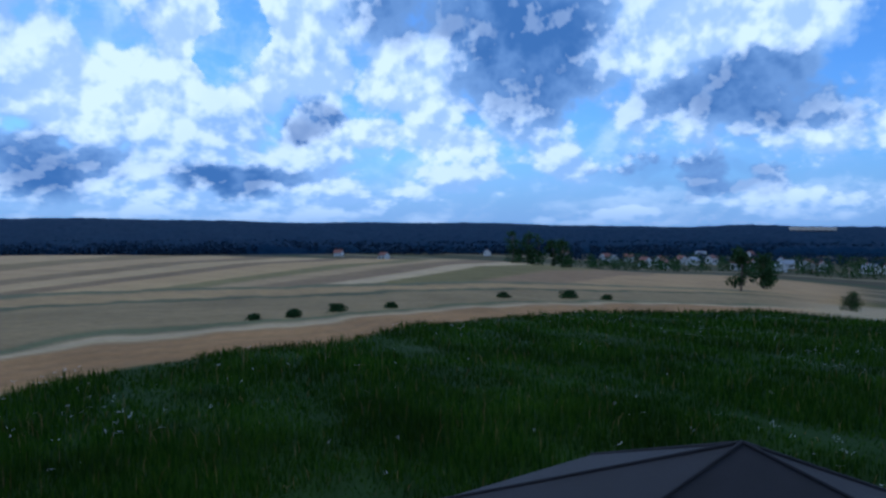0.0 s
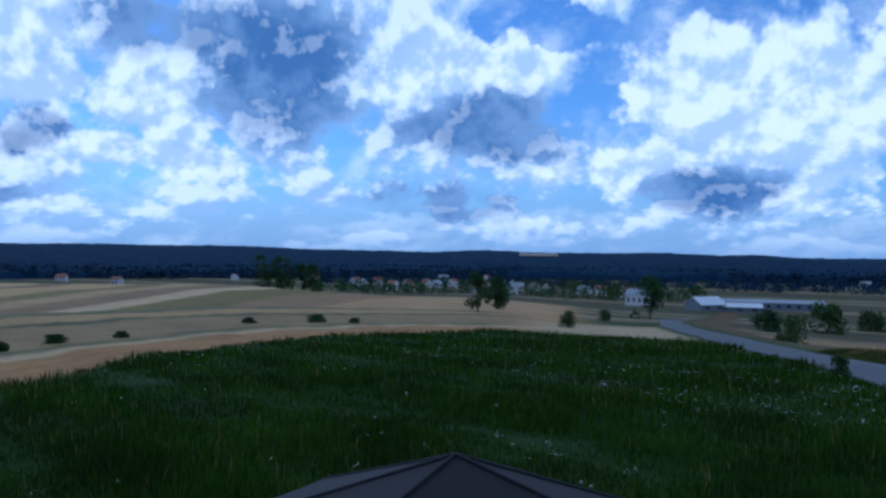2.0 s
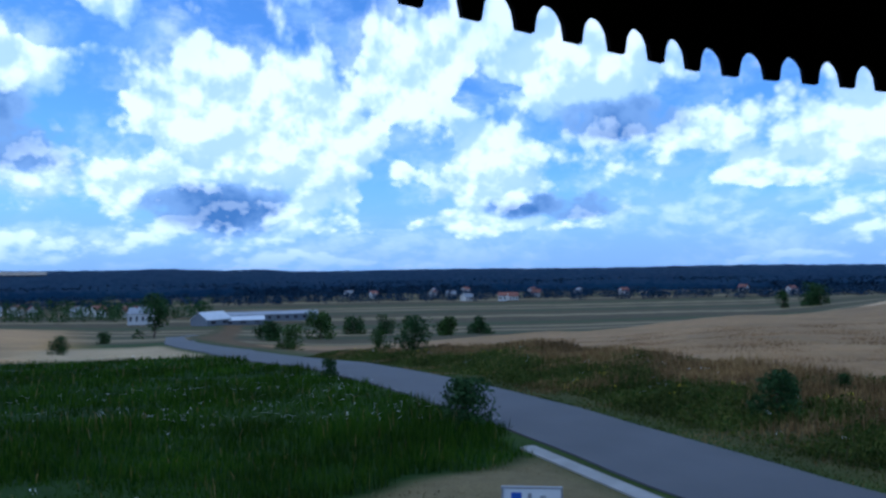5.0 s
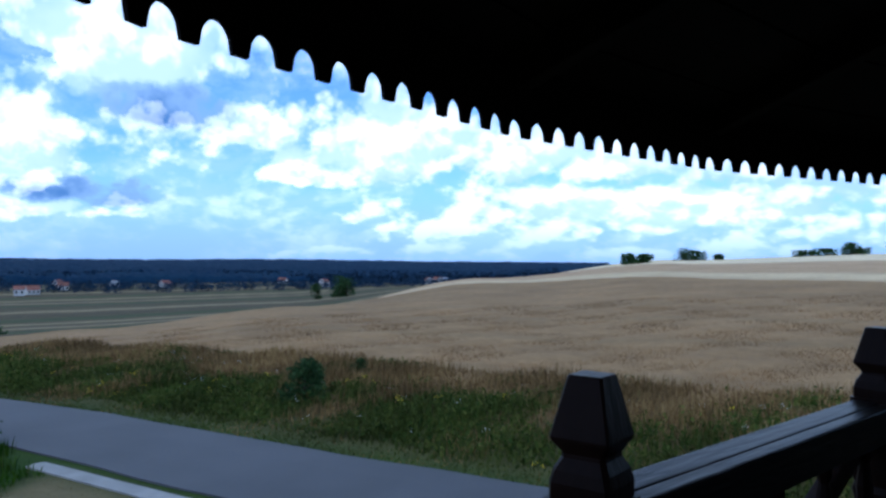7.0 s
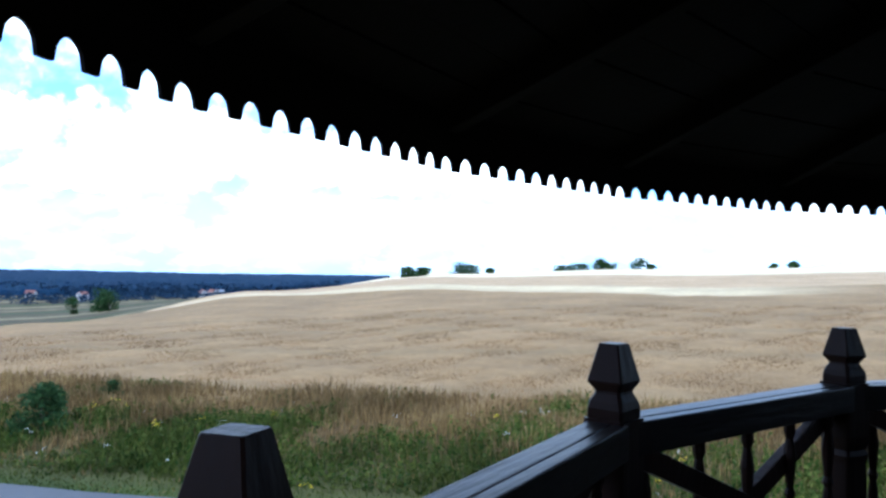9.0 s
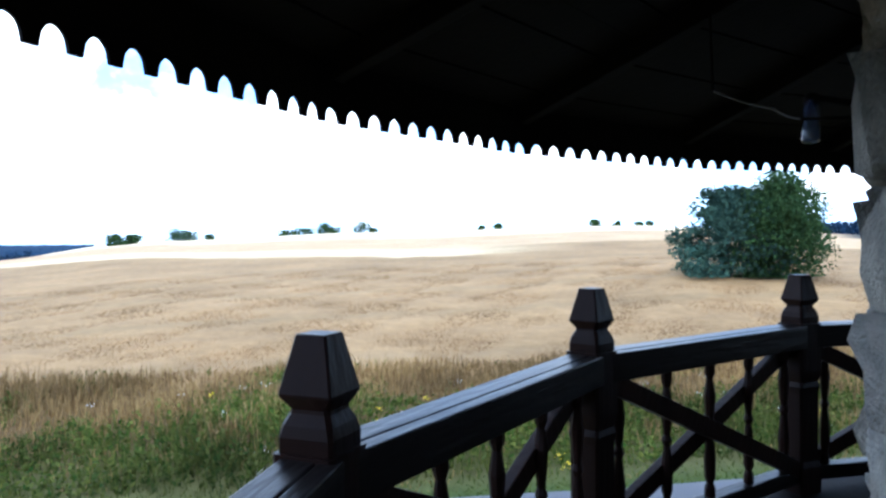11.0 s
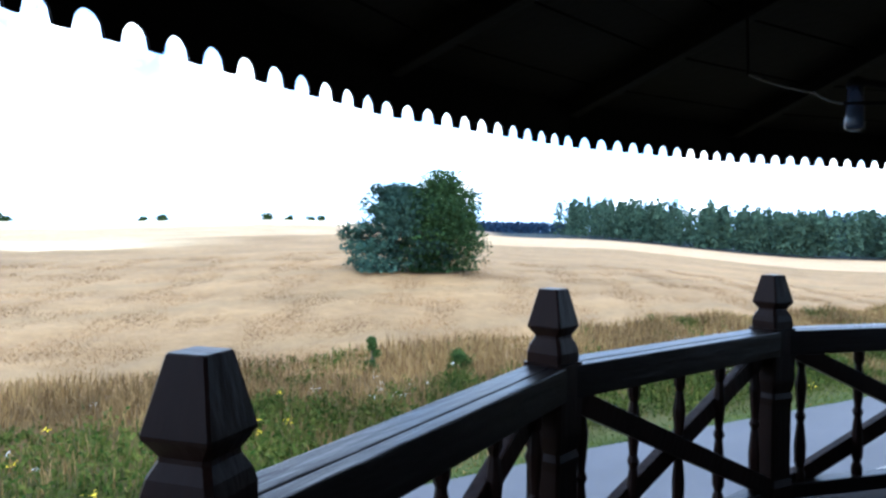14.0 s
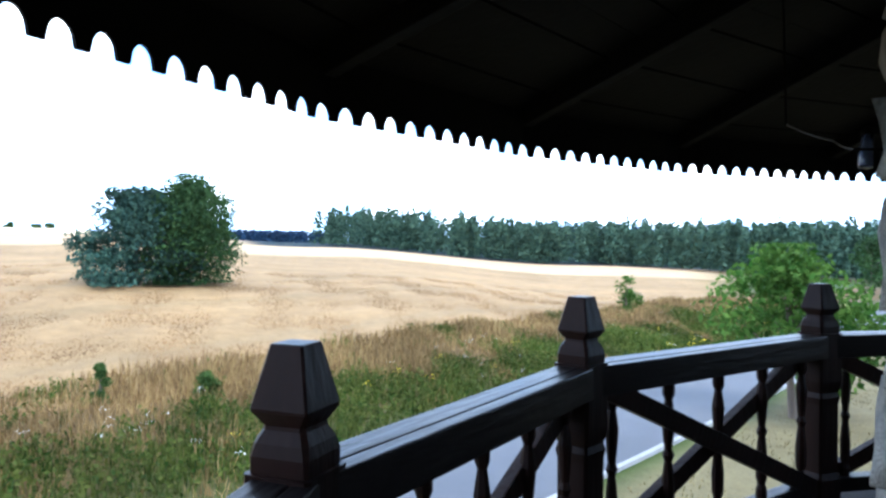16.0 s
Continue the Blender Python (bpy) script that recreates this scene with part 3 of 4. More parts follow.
def build_railing():
    rail = thing("balcony_railing", label="dark stained timber railing with crossed braces and turned balusters", category="railing")
    # post shaft and finial
    bm = bmesh.new()
    loft(bm, [square(0.092, -0.02, 0.012), square(0.092, 0.16, 0.012), square(0.080, 0.20, 0.012), square(0.080, 0.62, 0.012), square(0.086, 0.66, 0.01), square(0.078, 0.69, 0.01), square(0.086, 0.72, 0.01),
              square(0.092, 0.76, 0.012), square(0.092, RAIL_TOP + 0.004, 0.012)])
    shaft = mesh_of(bm, "post", WOOD)
    bm = bmesh.new()
    loft(bm, [square(0.080, RAIL_TOP, 0.008), square(0.081, RAIL_TOP + 0.045, 0.010), square(0.075, RAIL_TOP + 0.075, 0.012), square(0.060, RAIL_TOP + 0.105, 0.012), square(0.059, RAIL_TOP + 0.115, 0.012),
              square(0.078, RAIL_TOP + 0.148, 0.005), square(0.079, RAIL_TOP + 0.156, 0.005), square(0.047, RAIL_TOP + 0.302, 0.006), square(0.044, RAIL_TOP + 0.306, 0.006)])
    finial = mesh_of(bm, "finial", WOOD)
    side = 2 * RAIL_R * math.sin(radians(11.25))
    bm = bmesh.new()
    # the beam is split along its length by a drying crack
    box(bm, Matrix.Translation((0, 0.030, RAIL_TOP - 0.075)), side - 0.02, 0.104, 0.14, 0.007)
    box(bm, Matrix.Translation((0, -0.0535, RAIL_TOP - 0.0765)), side - 0.02, 0.058, 0.14, 0.007)
    beam = mesh_of(bm, "top_rail", RAIL_WOOD)
    bm = bmesh.new()
    box(bm, Matrix.Translation((0, 0, 0.11)), side - 0.15, 0.10, 0.09, 0.01)
    low = mesh_of(bm, "bottom_rail", RAIL_WOOD)
    bm = bmesh.new()
    prof = [(0.13, 0.030), (0.2, 0.030), (0.23, 0.020), (0.26, 0.030), (0.36, 0.033), (0.46, 0.024), (0.50, 0.019), (0.53, 0.030), (0.56, 0.019), (0.62, 0.026), (0.72, 0.033), (0.78, 0.024), (0.81, 0.019), (0.84, 0.030), (0.92, 0.030)]
    loft(bm, [[(r * math.cos(a * math.pi / 4), r * math.sin(a * math.pi / 4), z) for a in range(8)] for z, r in prof])
    balus = mesh_of(bm, "baluster", WOOD)
    ln = math.hypot(side - 0.2, 0.76)
    bm = bmesh.new()
    box(bm, Matrix.Identity(4), ln, 0.055, 0.10, 0.006)
    brace = mesh_of(bm, "brace", WOOD)
    for k in range(16):
        az = POST_AZ[k]
        p = new("post", shaft)
        p.parent = rail
        p.matrix_world = Matrix.Translation(polar(RAIL_R, az)) @ Matrix.Rotation(radians(az), 4, "Z")
        f = new("finial", finial)
        f.parent = p
        a, b = polar(RAIL_R, az), polar(RAIL_R, POST_AZ[(k + 1) % 16])
        mid, d = (a + b) / 2, b - a
        stretch = d.length / side
        m = Matrix.Translation(mid) @ Matrix.Rotation(math.atan2(d.y, d.x), 4, "Z") @ Matrix.Diagonal((stretch, 1, 1, 1))
        for name, me in (("top_rail", beam), ("bottom_rail", low)):
            ob = new(name, me)
            ob.parent = rail
            ob.matrix_world = m
        for i in range(5):
            ob = new("baluster", balus)
            ob.parent = rail
            ob.matrix_world = m @ Matrix.Translation((side * (0.1 + 0.2 * i - 0.5), 0.0, 0)) @ Matrix.Rotation(0.4 * i + k, 4, "Z")
        for s, off in ((1, -0.03), (-1, 0.035)):
            ob = new("brace", brace)
            ob.parent = rail
            ob.matrix_world = m @ Matrix.Translation((0, off, 0.525)) @ Matrix.Rotation(s * math.atan2(0.76, side - 0.2), 4, "Y")


build_railing()

# ---------- plants ----------
RNG = np.random.default_rng(7)
LEAF = island_material("broad_leaves", (0.025, 0.06, 0.014), (0.06, 0.1, 0.025), through_light=0.25)
DARK_LEAF = island_material("dark_leaves", (0.016, 0.044, 0.014), (0.042, 0.08, 0.024), through_light=0.15)
NEEDLES = island_material("pine_needles", (0.028, 0.06, 0.042), (0.06, 0.1, 0.062), through_light=0.1)
DARK_NEEDLES = island_material("dark_pine_needles", (0.016, 0.042, 0.034), (0.038, 0.075, 0.05), through_light=0.1)
# far leaves: the blue of distance haze is mixed into their colour
HAZED_LEAF = island_material("hazed_far_leaves", (0.009, 0.025, 0.055), (0.014, 0.034, 0.064))
FRESH_LEAF = island_material("fresh_leaves", (0.022, 0.07, 0.008), (0.085, 0.15, 0.028), through_light=0.35)
GRASS_M = island_material("tall_grass", (0.006, 0.030, 0.001), (0.040, 0.078, 0.003), through_light=0.3)
DRY_M = island_material("dry_grass", (0.085, 0.049, 0.019), (0.26, 0.175, 0.072), through_light=0.2)
WEED_M = island_material("weeds", (0.012, 0.038, 0.004), (0.088, 0.098, 0.02), through_light=0.25)
WHEAT_M = island_material("ripe_grain", (0.215, 0.132, 0.064), (0.25, 0.158, 0.08), through_light=0.2)
WHITE_FLOWER = island_material("white_petals", (0.6, 0.6, 0.55), (0.8, 0.8, 0.76))
YELLOW_FLOWER = island_material("yellow_petals", (0.7, 0.5, 0.02), (0.85, 0.65, 0.05))


def fast_mesh(name, verts, faces, mat):
    """verts (n,3) and faces (m,k) arrays, quickly made into a mesh."""
    me = bpy.data.meshes.new(name)
    k = faces.shape[1]
    me.vertices.add(len(verts))
    me.vertices.foreach_set("co", verts.astype(np.float32).ravel())
    me.loops.add(faces.size)
    me.loops.foreach_set("vertex_index", faces.astype(np.int32).ravel())
    me.polygons.add(len(faces))
    me.polygons.foreach_set("loop_start", np.arange(0, faces.size, k, dtype=np.int32))
    me.update(calc_edges=True)
    me.materials.append(mat)
    return me


def blades(name, x, y, tall, wide, mat, label, category="grass", lean=0.35, bend=True, base=None):
    """Many bent blades, one small strip each."""
    n = len(x)
    z = height(x, y) - 0.03 if base is None else base
    a, l = RNG.uniform(0, 2 * np.pi, n), RNG.normal(0, lean, n)
    la = RNG.uniform(0, 2 * np.pi, n)
    dx, dy = np.cos(a) * wide / 2, np.sin(a) * wide / 2
    lx, ly = np.cos(la) * l * tall, np.sin(la) * l * tall
    p0, p1 = np.stack([x - dx, y - dy, z], 1), np.stack([x + dx, y + dy, z], 1)
    m = 0.6
    p2 = np.stack([x + dx * 0.8 + lx * 0.35, y + dy * 0.8 + ly * 0.35, z + tall * m], 1)
    p3 = np.stack([x - dx * 0.8 + lx * 0.35, y - dy * 0.8 + ly * 0.35, z + tall * m], 1)
    p4 = np.stack([x + lx, y + ly, z + tall * np.sqrt(np.clip(1 - l * l, 0.2, 1))], 1)
    v = np.stack([p0, p1, p2, p3, p4], 1).reshape(-1, 3)
    i = np.arange(n) * 5
    f = np.concatenate([np.stack([i, i + 1, i + 2], 1), np.stack([i, i + 2, i + 3], 1), np.stack([i + 3, i + 2, i + 4], 1)])
    ob = new(name, fast_mesh(name, v, f, mat))
    return tagged(ob, label, category, kind="stuff")


def leaf_cards(c, size, flat=0.0):
    """A small bent four-sided leaf at each centre c."""
    n = len(c)
    u = RNG.normal(size=(n, 3))
    u[:, 2] *= 1 - flat
    u /= np.linalg.norm(u, axis=1)[:, None]
    w = RNG.normal(size=(n, 3))
    w[:, 2] *= 1 - flat
    w -= u * (u * w).sum(1)[:, None]
    w /= np.linalg.norm(w, axis=1)[:, None]
    s = (size * RNG.uniform(0.6, 1.3, n))[:, None]
    v = np.stack([c - u * s, c - w * s * 0.45, c + u * s, c + w * s * 0.45], 1).reshape(-1, 3)
    i = np.arange(n) * 4
    return v, np.stack([i, i + 1, i + 2, i + 3], 1)


def limb(bm, a, b, r0, r1, sides=7):
    a, b = Vector(a), Vector(b)
    q = (b - a).to_track_quat("Z", "Y").to_matrix()
    loft(bm, [[p + q @ Vector((r * math.cos(t * 2 * math.pi / sides), r * math.sin(t * 2 * math.pi / sides), 0)) for t in range(sides)] for p, r in ((a, r0), ((a + b) / 2, (r0 + r1) / 2 * 1.02), (b, r1))])


def tree(name, x, y, tall, wide, mat, label, category="tree", leaves=1500, leaf=0.16, low=0.12, clumps=22, kind="round", seed=0, deep=None):
    global RNG
    RNG = np.random.default_rng(1000 + seed)
    top = thing(name, Matrix.Translation((x, y, ground_z(x, y))), label=label, category=category)
    cs, rs = [], []
    for _ in range(clumps):
        t = RNG.uniform(low, 1.0) ** 0.8
        if kind == "bush":
            t = RNG.uniform(0.0, 1.0)
            reach = wide / 2 * math.sqrt(max(0.05, 1 - t * t * 0.9)) * RNG.uniform(0.1, 0.8)
        elif kind == "pine":
            reach = wide / 2 * (1.02 - t) ** 0.45 * RNG.uniform(0.2, 1.0)
        else:
            reach = wide / 2 * math.sqrt(max(0.05, 1 - (2 * (t - 0.42)) ** 2 * 0.75)) * RNG.uniform(0.2, 0.85)
        a = RNG.uniform(0, 2 * math.pi)
        cs.append((reach * math.cos(a), reach * math.sin(a), t * tall * 0.9))
        rs.append(wide * (RNG.uniform(0.11, 0.2) if kind != "pine" else RNG.uniform(0.08, 0.16)))
    cs, rs = np.array(cs), np.array(rs)
    pick = RNG.choice(len(cs), leaves, p=rs ** 2 / (rs ** 2).sum())
    d = RNG.normal(size=(leaves, 3))
    d /= np.linalg.norm(d, axis=1)[:, None]
    d *= RNG.uniform(0.45, 1.12, leaves)[:, None]
    if kind == "pine":
        d[:, 2] *= 0.45
    pts = cs[pick] + d * rs[pick][:, None]
    pts[:, 2] = np.clip(pts[:, 2], tall * 0.02, tall * 1.02)
    v, f = leaf_cards(pts, leaf)
    bm = bmesh.new()
    r = 0.022 * tall + 0.02
    limb(bm, (0, 0, -0.1), (0.03 * wide, 0.02 * wide, tall * 0.45), r, r * 0.6)
    limb(bm, (0.03 * wide, 0.02 * wide, tall * 0.43), (0, 0, tall * 0.85), r * 0.6, r * 0.15)
    for c in cs[:9]:
        limb(bm, (0.02 * wide, 0.01 * wide, max(0.05 * tall, c[2] * 0.6)), c, r * 0.4, r * 0.1, 5)
    part("trunk", bm, BARK, top)
    crown = new("crown", fast_mesh("crown", v, f, mat))
    crown.parent = top
    return top


# the trees in the grain field
tree("pine_tree", 39.4, -31.9, 6.4, 9.0, DARK_NEEDLES, "dark bluish-green pine with spreading low branches in the grain field", leaves=18000, leaf=0.15, low=0.0, clumps=125, kind="pine", seed=1)
tree("broadleaf_tree", 37.2, -34.2, 6.9, 7.6, DARK_LEAF, "dense dark green broadleaf tree beside a pine in the grain", leaves=20000, leaf=0.14, low=0.02, clumps=80, seed=2)
tree("roadside_tree", 3.0, -22.4, 5.1, 5.6, FRESH_LEAF, "young bright green leafy tree at the road's edge", leaves=6500, leaf=0.13, low=0.22, clumps=40, seed=3)
tree("bush", 11.5, -43.9, 2.6, 2.2, FRESH_LEAF, "small pale green bush at the field's edge", "bush", leaves=1300, leaf=0.10, kind="bush", seed=4)
tree("dark_tree", -7.9, -94.2, 7.0, 6.5, DARK_LEAF, "dark green tree beside the far road", leaves=2500, leaf=0.22, seed=5)
for k, (x, y, h, w, lab) in enumerate((
        (15.9, 24.2, 1.6, 2.9, "dark green bush at the asphalt's edge"), (19.9, 41.0, 1.1, 1.2, "small grey-green bush at the road's edge"),
        (23.9, 17.0, 1.5, 2.2, "dark green elder bush on the weedy bank"), (27.2, 16.3, 0.8, 1.1, "low green bush on the weedy bank"),
        (34.7, 53.2, 3.2, 4.4, "rounded dark green bush beyond the road"), (34.0, 57.4, 2.2, 2.2, "small green bush beyond the road"),
        (35.6, 78.3, 2.8, 4.0, "bright green bush beside the road"), (15.7, 94.9, 2.1, 2.6, "round dark bush at the meadow's edge"),
        (34.0, 153.4, 2.3, 3.6, "low green bush among fields"), (21.0, -13.2, 1.2, 0.7, "tall grey-green thistle on the bank"),
        (18.6, -14.8, 0.9, 1.0, "leafy weed clump on the bank"),
        *((float(polar(d, a).x), float(polar(d, a).y), h * 0.55, h * 1.7, "low dark scrub bush on a field margin") for a, d, h in ((119.5, 62, 1.0), (116.5, 66, 1.2), (112.5, 70, 0.9), (104.2, 86, 1.1), (99.4, 90, 1.6), (96.6, 91, 1.0), (122.3, 60, 0.8))))):
    tree("bush", x, y, h, w, (DARK_LEAF, LEAF)[k in (5, 6, 9, 10)], lab, "bush", leaves=2000, leaf=0.03 + 0.024 * w, kind="bush", clumps=30, seed=20 + k)
for k, (x, y, h, w, lab) in enumerate((
        (6.7, 136.4, 6.4, 4.4, "dark green poplar standing in fields"), (12.1, 159.6, 5.8, 5.0, "dark green tree beside a poplar"),
        (65.1, 227.6, 10.9, 9.0, "dark tree beside the valley village"), (82.2, 184.6, 4.4, 7.0, "dark bush in the valley"),
        (116.6, 220.3, 8.0, 11.0, "green tree in the valley fields"), (150.5, 255.7, 6.4, 9.0, "green tree in the valley fields"),
        (155.9, 241.1, 6.2, 9.0, "dark tree in the valley fields"), (151.5, 195.1, 5.0, 9.0, "low green thicket in the valley fields"), (160.5, 190.1, 5.0, 8.0, "low green thicket in the valley fields"),
        (470.2, 241.4, 11.8, 10.0, "dark tree beyond the grain field"), (483.2, 228.1, 12.5, 15.0, "wide dark tree beyond the grain field"), (478.0, 221.1, 11.5, 14.0, "wide dark tree beyond the grain field"))):
    tree("tree", x, y, h * 1.2, w * 1.4, (DARK_LEAF, LEAF)[k in (4, 7)], lab, leaves=1500, leaf=0.04 * w + 0.1, kind="bush", clumps=18, seed=50 + k)
for k in range(5):
    tree("tree", -80 + 6 * k, 330 + 5 * (k % 2), 14.5 + 2.2 * math.sin(k * 1.3 + 0.5), 12, DARK_LEAF, "dark rounded tree in a copse behind stubble fields", leaves=800, leaf=0.6, kind="bush", clumps=16, seed=70 + k)
# bushes on the field's skyline
for k, (az, d, h, w) in enumerate(((3.6, 265, 4.2, 5.0), (2.4, 268, 3.2, 5.0), (-0.8, 330, 5.4, 8.0), (-1.5, 332, 4.4, 8.0), (-3.2, 335, 2.6, 4.0), (-9.0, 335, 2.6, 7.0), (-10.2, 335, 3.0, 8.0), (-11.8, 335, 5.2, 5.5), (-12.3, 335, 3.0, 6.0),
                                   (-14.6, 340, 5.6, 8.5), (-15.5, 340, 2.4, 4.0), (-25.4, 345, 3.0, 4.0), (-24.1, 345, 2.0, 3.0), (-33.0, 345, 3.6, 6.0), (-34.6, 345, 2.4, 3.0), (-37.0, 345, 2.4, 3.0), (-36.2, 345, 1.8, 3.0))):
    tree("bush", *polar(d - 40, az).xy, h * 0.8, w * 1.45, DARK_LEAF, "dark bush on the field's skyline", "bush", leaves=900, leaf=0.4, kind="bush", clumps=22, seed=90 + k)


def wood(name, x, y, tall, wide, mat, label, cards=40, leaf=0.9, cone=True, ground_gap=0.04, flat=0.0):
    """A stand of trees: each a tapering cloud of branch tufts round its own stem."""
    n = len(x)
    z = height(x, y)
    t = RNG.uniform(ground_gap, 1, (n, cards)) ** 0.9
    r = wide[:, None] / 2 * ((1.06 - t) ** 0.6 if cone else np.sqrt(np.clip(1 - (2 * t - 0.95) ** 2, 0.06, 1))) * np.sqrt(RNG.uniform(0.2, 1, (n, cards)))
    a = RNG.uniform(0, 2 * np.pi, (n, cards))
    c = np.stack([x[:, None] + r * np.cos(a), y[:, None] + r * np.sin(a), z[:, None] + t * tall[:, None]], -1).reshape(-1, 3)
    v, f = leaf_cards(c, leaf, flat)
    return tagged(new(name, fast_mesh(name, v, f, mat)), label, "forest", kind="stuff")


def ring_points(n, az0, az1, d0, d1, log=True):
    az = np.radians(RNG.uniform(az0, az1, n))
    u = RNG.uniform(0, 1, n)
    d = d0 * (d1 / d0) ** u if log else d0 + (d1 - d0) * u
    return d * np.cos(az), d * np.sin(az), np.degrees(az), d


RNG = np.random.default_rng(11)
# the wood beyond the field
EDGE_AZ, EDGE_D = [-112, -95, -87, -79, -66, -55.5], [150, 165, 178, 208, 210, 236]
az = RNG.uniform(-112, -55.3, 420)
d = np.interp(az, EDGE_AZ, EDGE_D) + RNG.uniform(0, 16, 420)
x, y = d * np.cos(np.radians(az)), d * np.sin(np.radians(az))
wood("pine_wood", x, y, RNG.uniform(9.5, 13.0, 420), RNG.uniform(4, 6, 420), NEEDLES, "dense green pine wood along the grain field's far edge", 120, 0.62)
az = RNG.uniform(-112, -56.5, 800)
d = np.interp(az, EDGE_AZ, EDGE_D) + RNG.uniform(14, 150, 800)
x, y = d * np.cos(np.radians(az)), d * np.sin(np.radians(az))
wood("pine_wood", x, y, RNG.uniform(10, 14.5, 800), RNG.uniform(4.5, 7, 800), NEEDLES, "depths of the green pine wood", 50, 0.95)
x, y, a, d = ring_points(900, -112, -70, 420, 1000)
wood("pine_wood", x, y, RNG.uniform(12, 19, 900), RNG.uniform(5, 8, 900), HAZED_LEAF, "dark conifer ridge behind the pine wood", 26, 1.7)
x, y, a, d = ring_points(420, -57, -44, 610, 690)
wood("pine_wood", x, y, RNG.uniform(8, 11, 420), RNG.uniform(5, 8, 420), HAZED_LEAF, "distant dark strip of forest behind fields", 22, 1.6)
# the canopy's blue is aerial haze painted into its base colour
HAZED_FOREST = material("hazed_forest_canopy", (0.007, 0.022, 0.049), 0.95, 0.3, 0.012, 0.09, 0.6, 6.0, second=(0.010, 0.029, 0.057), spec=0.05)


def canopy():
    """The valley's forest from its edge to the horizon: a sheet of crowns over the ground."""
    az, d = np.radians(np.arange(4, 153, 0.2)), np.geomspace(985, 4760, 170)
    D, A = np.meshgrid(d, az, indexing="ij")
    X, Y = D * np.cos(A), D * np.sin(A)
    Z = height(X, Y) + 9.0 + 1.6 * RNG.normal(size=D.shape) + 2.0 * wobble(X, Y, 60.0) + 5.0 * smooth((D - 1800) / 2500) * wobble(X, Y, 420.0, 2.0) + 14.0 * smooth((D - 3300) / 1200) * (np.exp(-((np.degrees(A) - 86.5) / 2.6) ** 2) + 0.7 * np.exp(-((np.degrees(A) - 66) / 1.7) ** 2) + 0.6 * np.exp(-((np.degrees(A) - 73) / 2.0) ** 2))
    Z[0] -= 11
    n = len(az)
    i, j = np.meshgrid(np.arange(len(d) - 1), np.arange(n - 1), indexing="ij")
    f = np.stack([i * n + j, (i + 1) * n + j, (i + 1) * n + j + 1, i * n + j + 1], -1).reshape(-1, 4)
    me = fast_mesh("valley_forest", np.stack([X, Y, Z], -1).reshape(-1, 3), f, HAZED_FOREST)
    tagged(new("valley_forest", me), "dark green forest with painted blue haze filling the valley to the horizon", "forest", kind="stuff")
    # a bare sandy slope among the far woods
    az, d = np.radians(np.linspace(80.6, 83.6, 26)), np.geomspace(2700, 4700, 22)
    D, A = np.meshgrid(d, az, indexing="ij")
    D = D * (1 + 0.03 * np.sin(A * 900))
    X, Y = D * np.cos(A), D * np.sin(A)
    Z = np.maximum(height(X, Y) + 14.0, 1.6 + D * np.tan(np.radians(-0.36 + 0.5 * (D - 2700) / 2000)))
    i, j = np.meshgrid(np.arange(21), np.arange(25), indexing="ij")
    f = np.stack([i * 26 + j, (i + 1) * 26 + j, (i + 1) * 26 + j + 1, i * 26 + j + 1], -1).reshape(-1, 4)
    me = fast_mesh("clearing", np.stack([X, Y, Z], -1).reshape(-1, 3), f, material("pale_sand", (0.3, 0.23, 0.17), 0.95, 0.4, 0.01, 0.08, 0.2, 2.0, second=(0.09, 0.1, 0.09)))
    tagged(new("clearing", me), "pale bare sandy slope on the wooded far ridge", "ground", kind="structure")


# the valley's forests, out to the horizon
x, y, a, d = ring_points(6000, 8, 152, 930, 1250)
keep = d > 960 + 70 * wobble(x, y, 170)
x, y, d = x[keep], y[keep], d[keep]
wood("valley_forest", x, y, RNG.uniform(9, 12.5, len(x)), RNG.uniform(9, 13, len(x)), HAZED_LEAF, "dark green trees tinted with blue haze at the valley forest's edge", 26, 2.2, cone=False, flat=0.5)
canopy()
x, y, a, d = ring_points(1100, 15, 100, 720, 960)
wood("valley_trees", x, y, RNG.uniform(4, 8, len(x)), RNG.uniform(8, 14, len(x)), HAZED_LEAF, "scattered dark trees among the village houses", 40, 1.1, cone=False)
x, y, a, d = ring_points(260, 70, 100, 480, 760)
wood("village_trees", x, y, RNG.uniform(5, 11, len(x)), RNG.uniform(6, 11, len(x)), DARK_LEAF, "garden trees round the village houses", 50, 0.9, cone=False)


# ---------- village ----------
ROOF_RED = material("red_roof_tiles", (0.19, 0.075, 0.055), 0.8, 0.3, 1.0, 8.0, 0.0, per=0.2)
ROOF_GREY = material("grey_roof_sheets", (0.2, 0.22, 0.25), 0.5, 0.2, 1.0, 8.0, 0.0, per=0.2)
PLASTER = material("white_plaster", (0.55, 0.54, 0.52), 0.85, 0.12, 1.0, 10.0, 0.0, per=0.12)
WALL_GREY = material("grey_cladding", (0.13, 0.15, 0.18), 0.7, 0.15, 0.6, 6.0, 0.0)
PALE_ROOF = material("pale_metal_roof", (0.5, 0.53, 0.57), 0.5, 0.15, 0.5, 5.0, 0.0)
PANE = material("dark_glass", (0.03, 0.035, 0.045), 0.1, 0.1, bump=0.0)


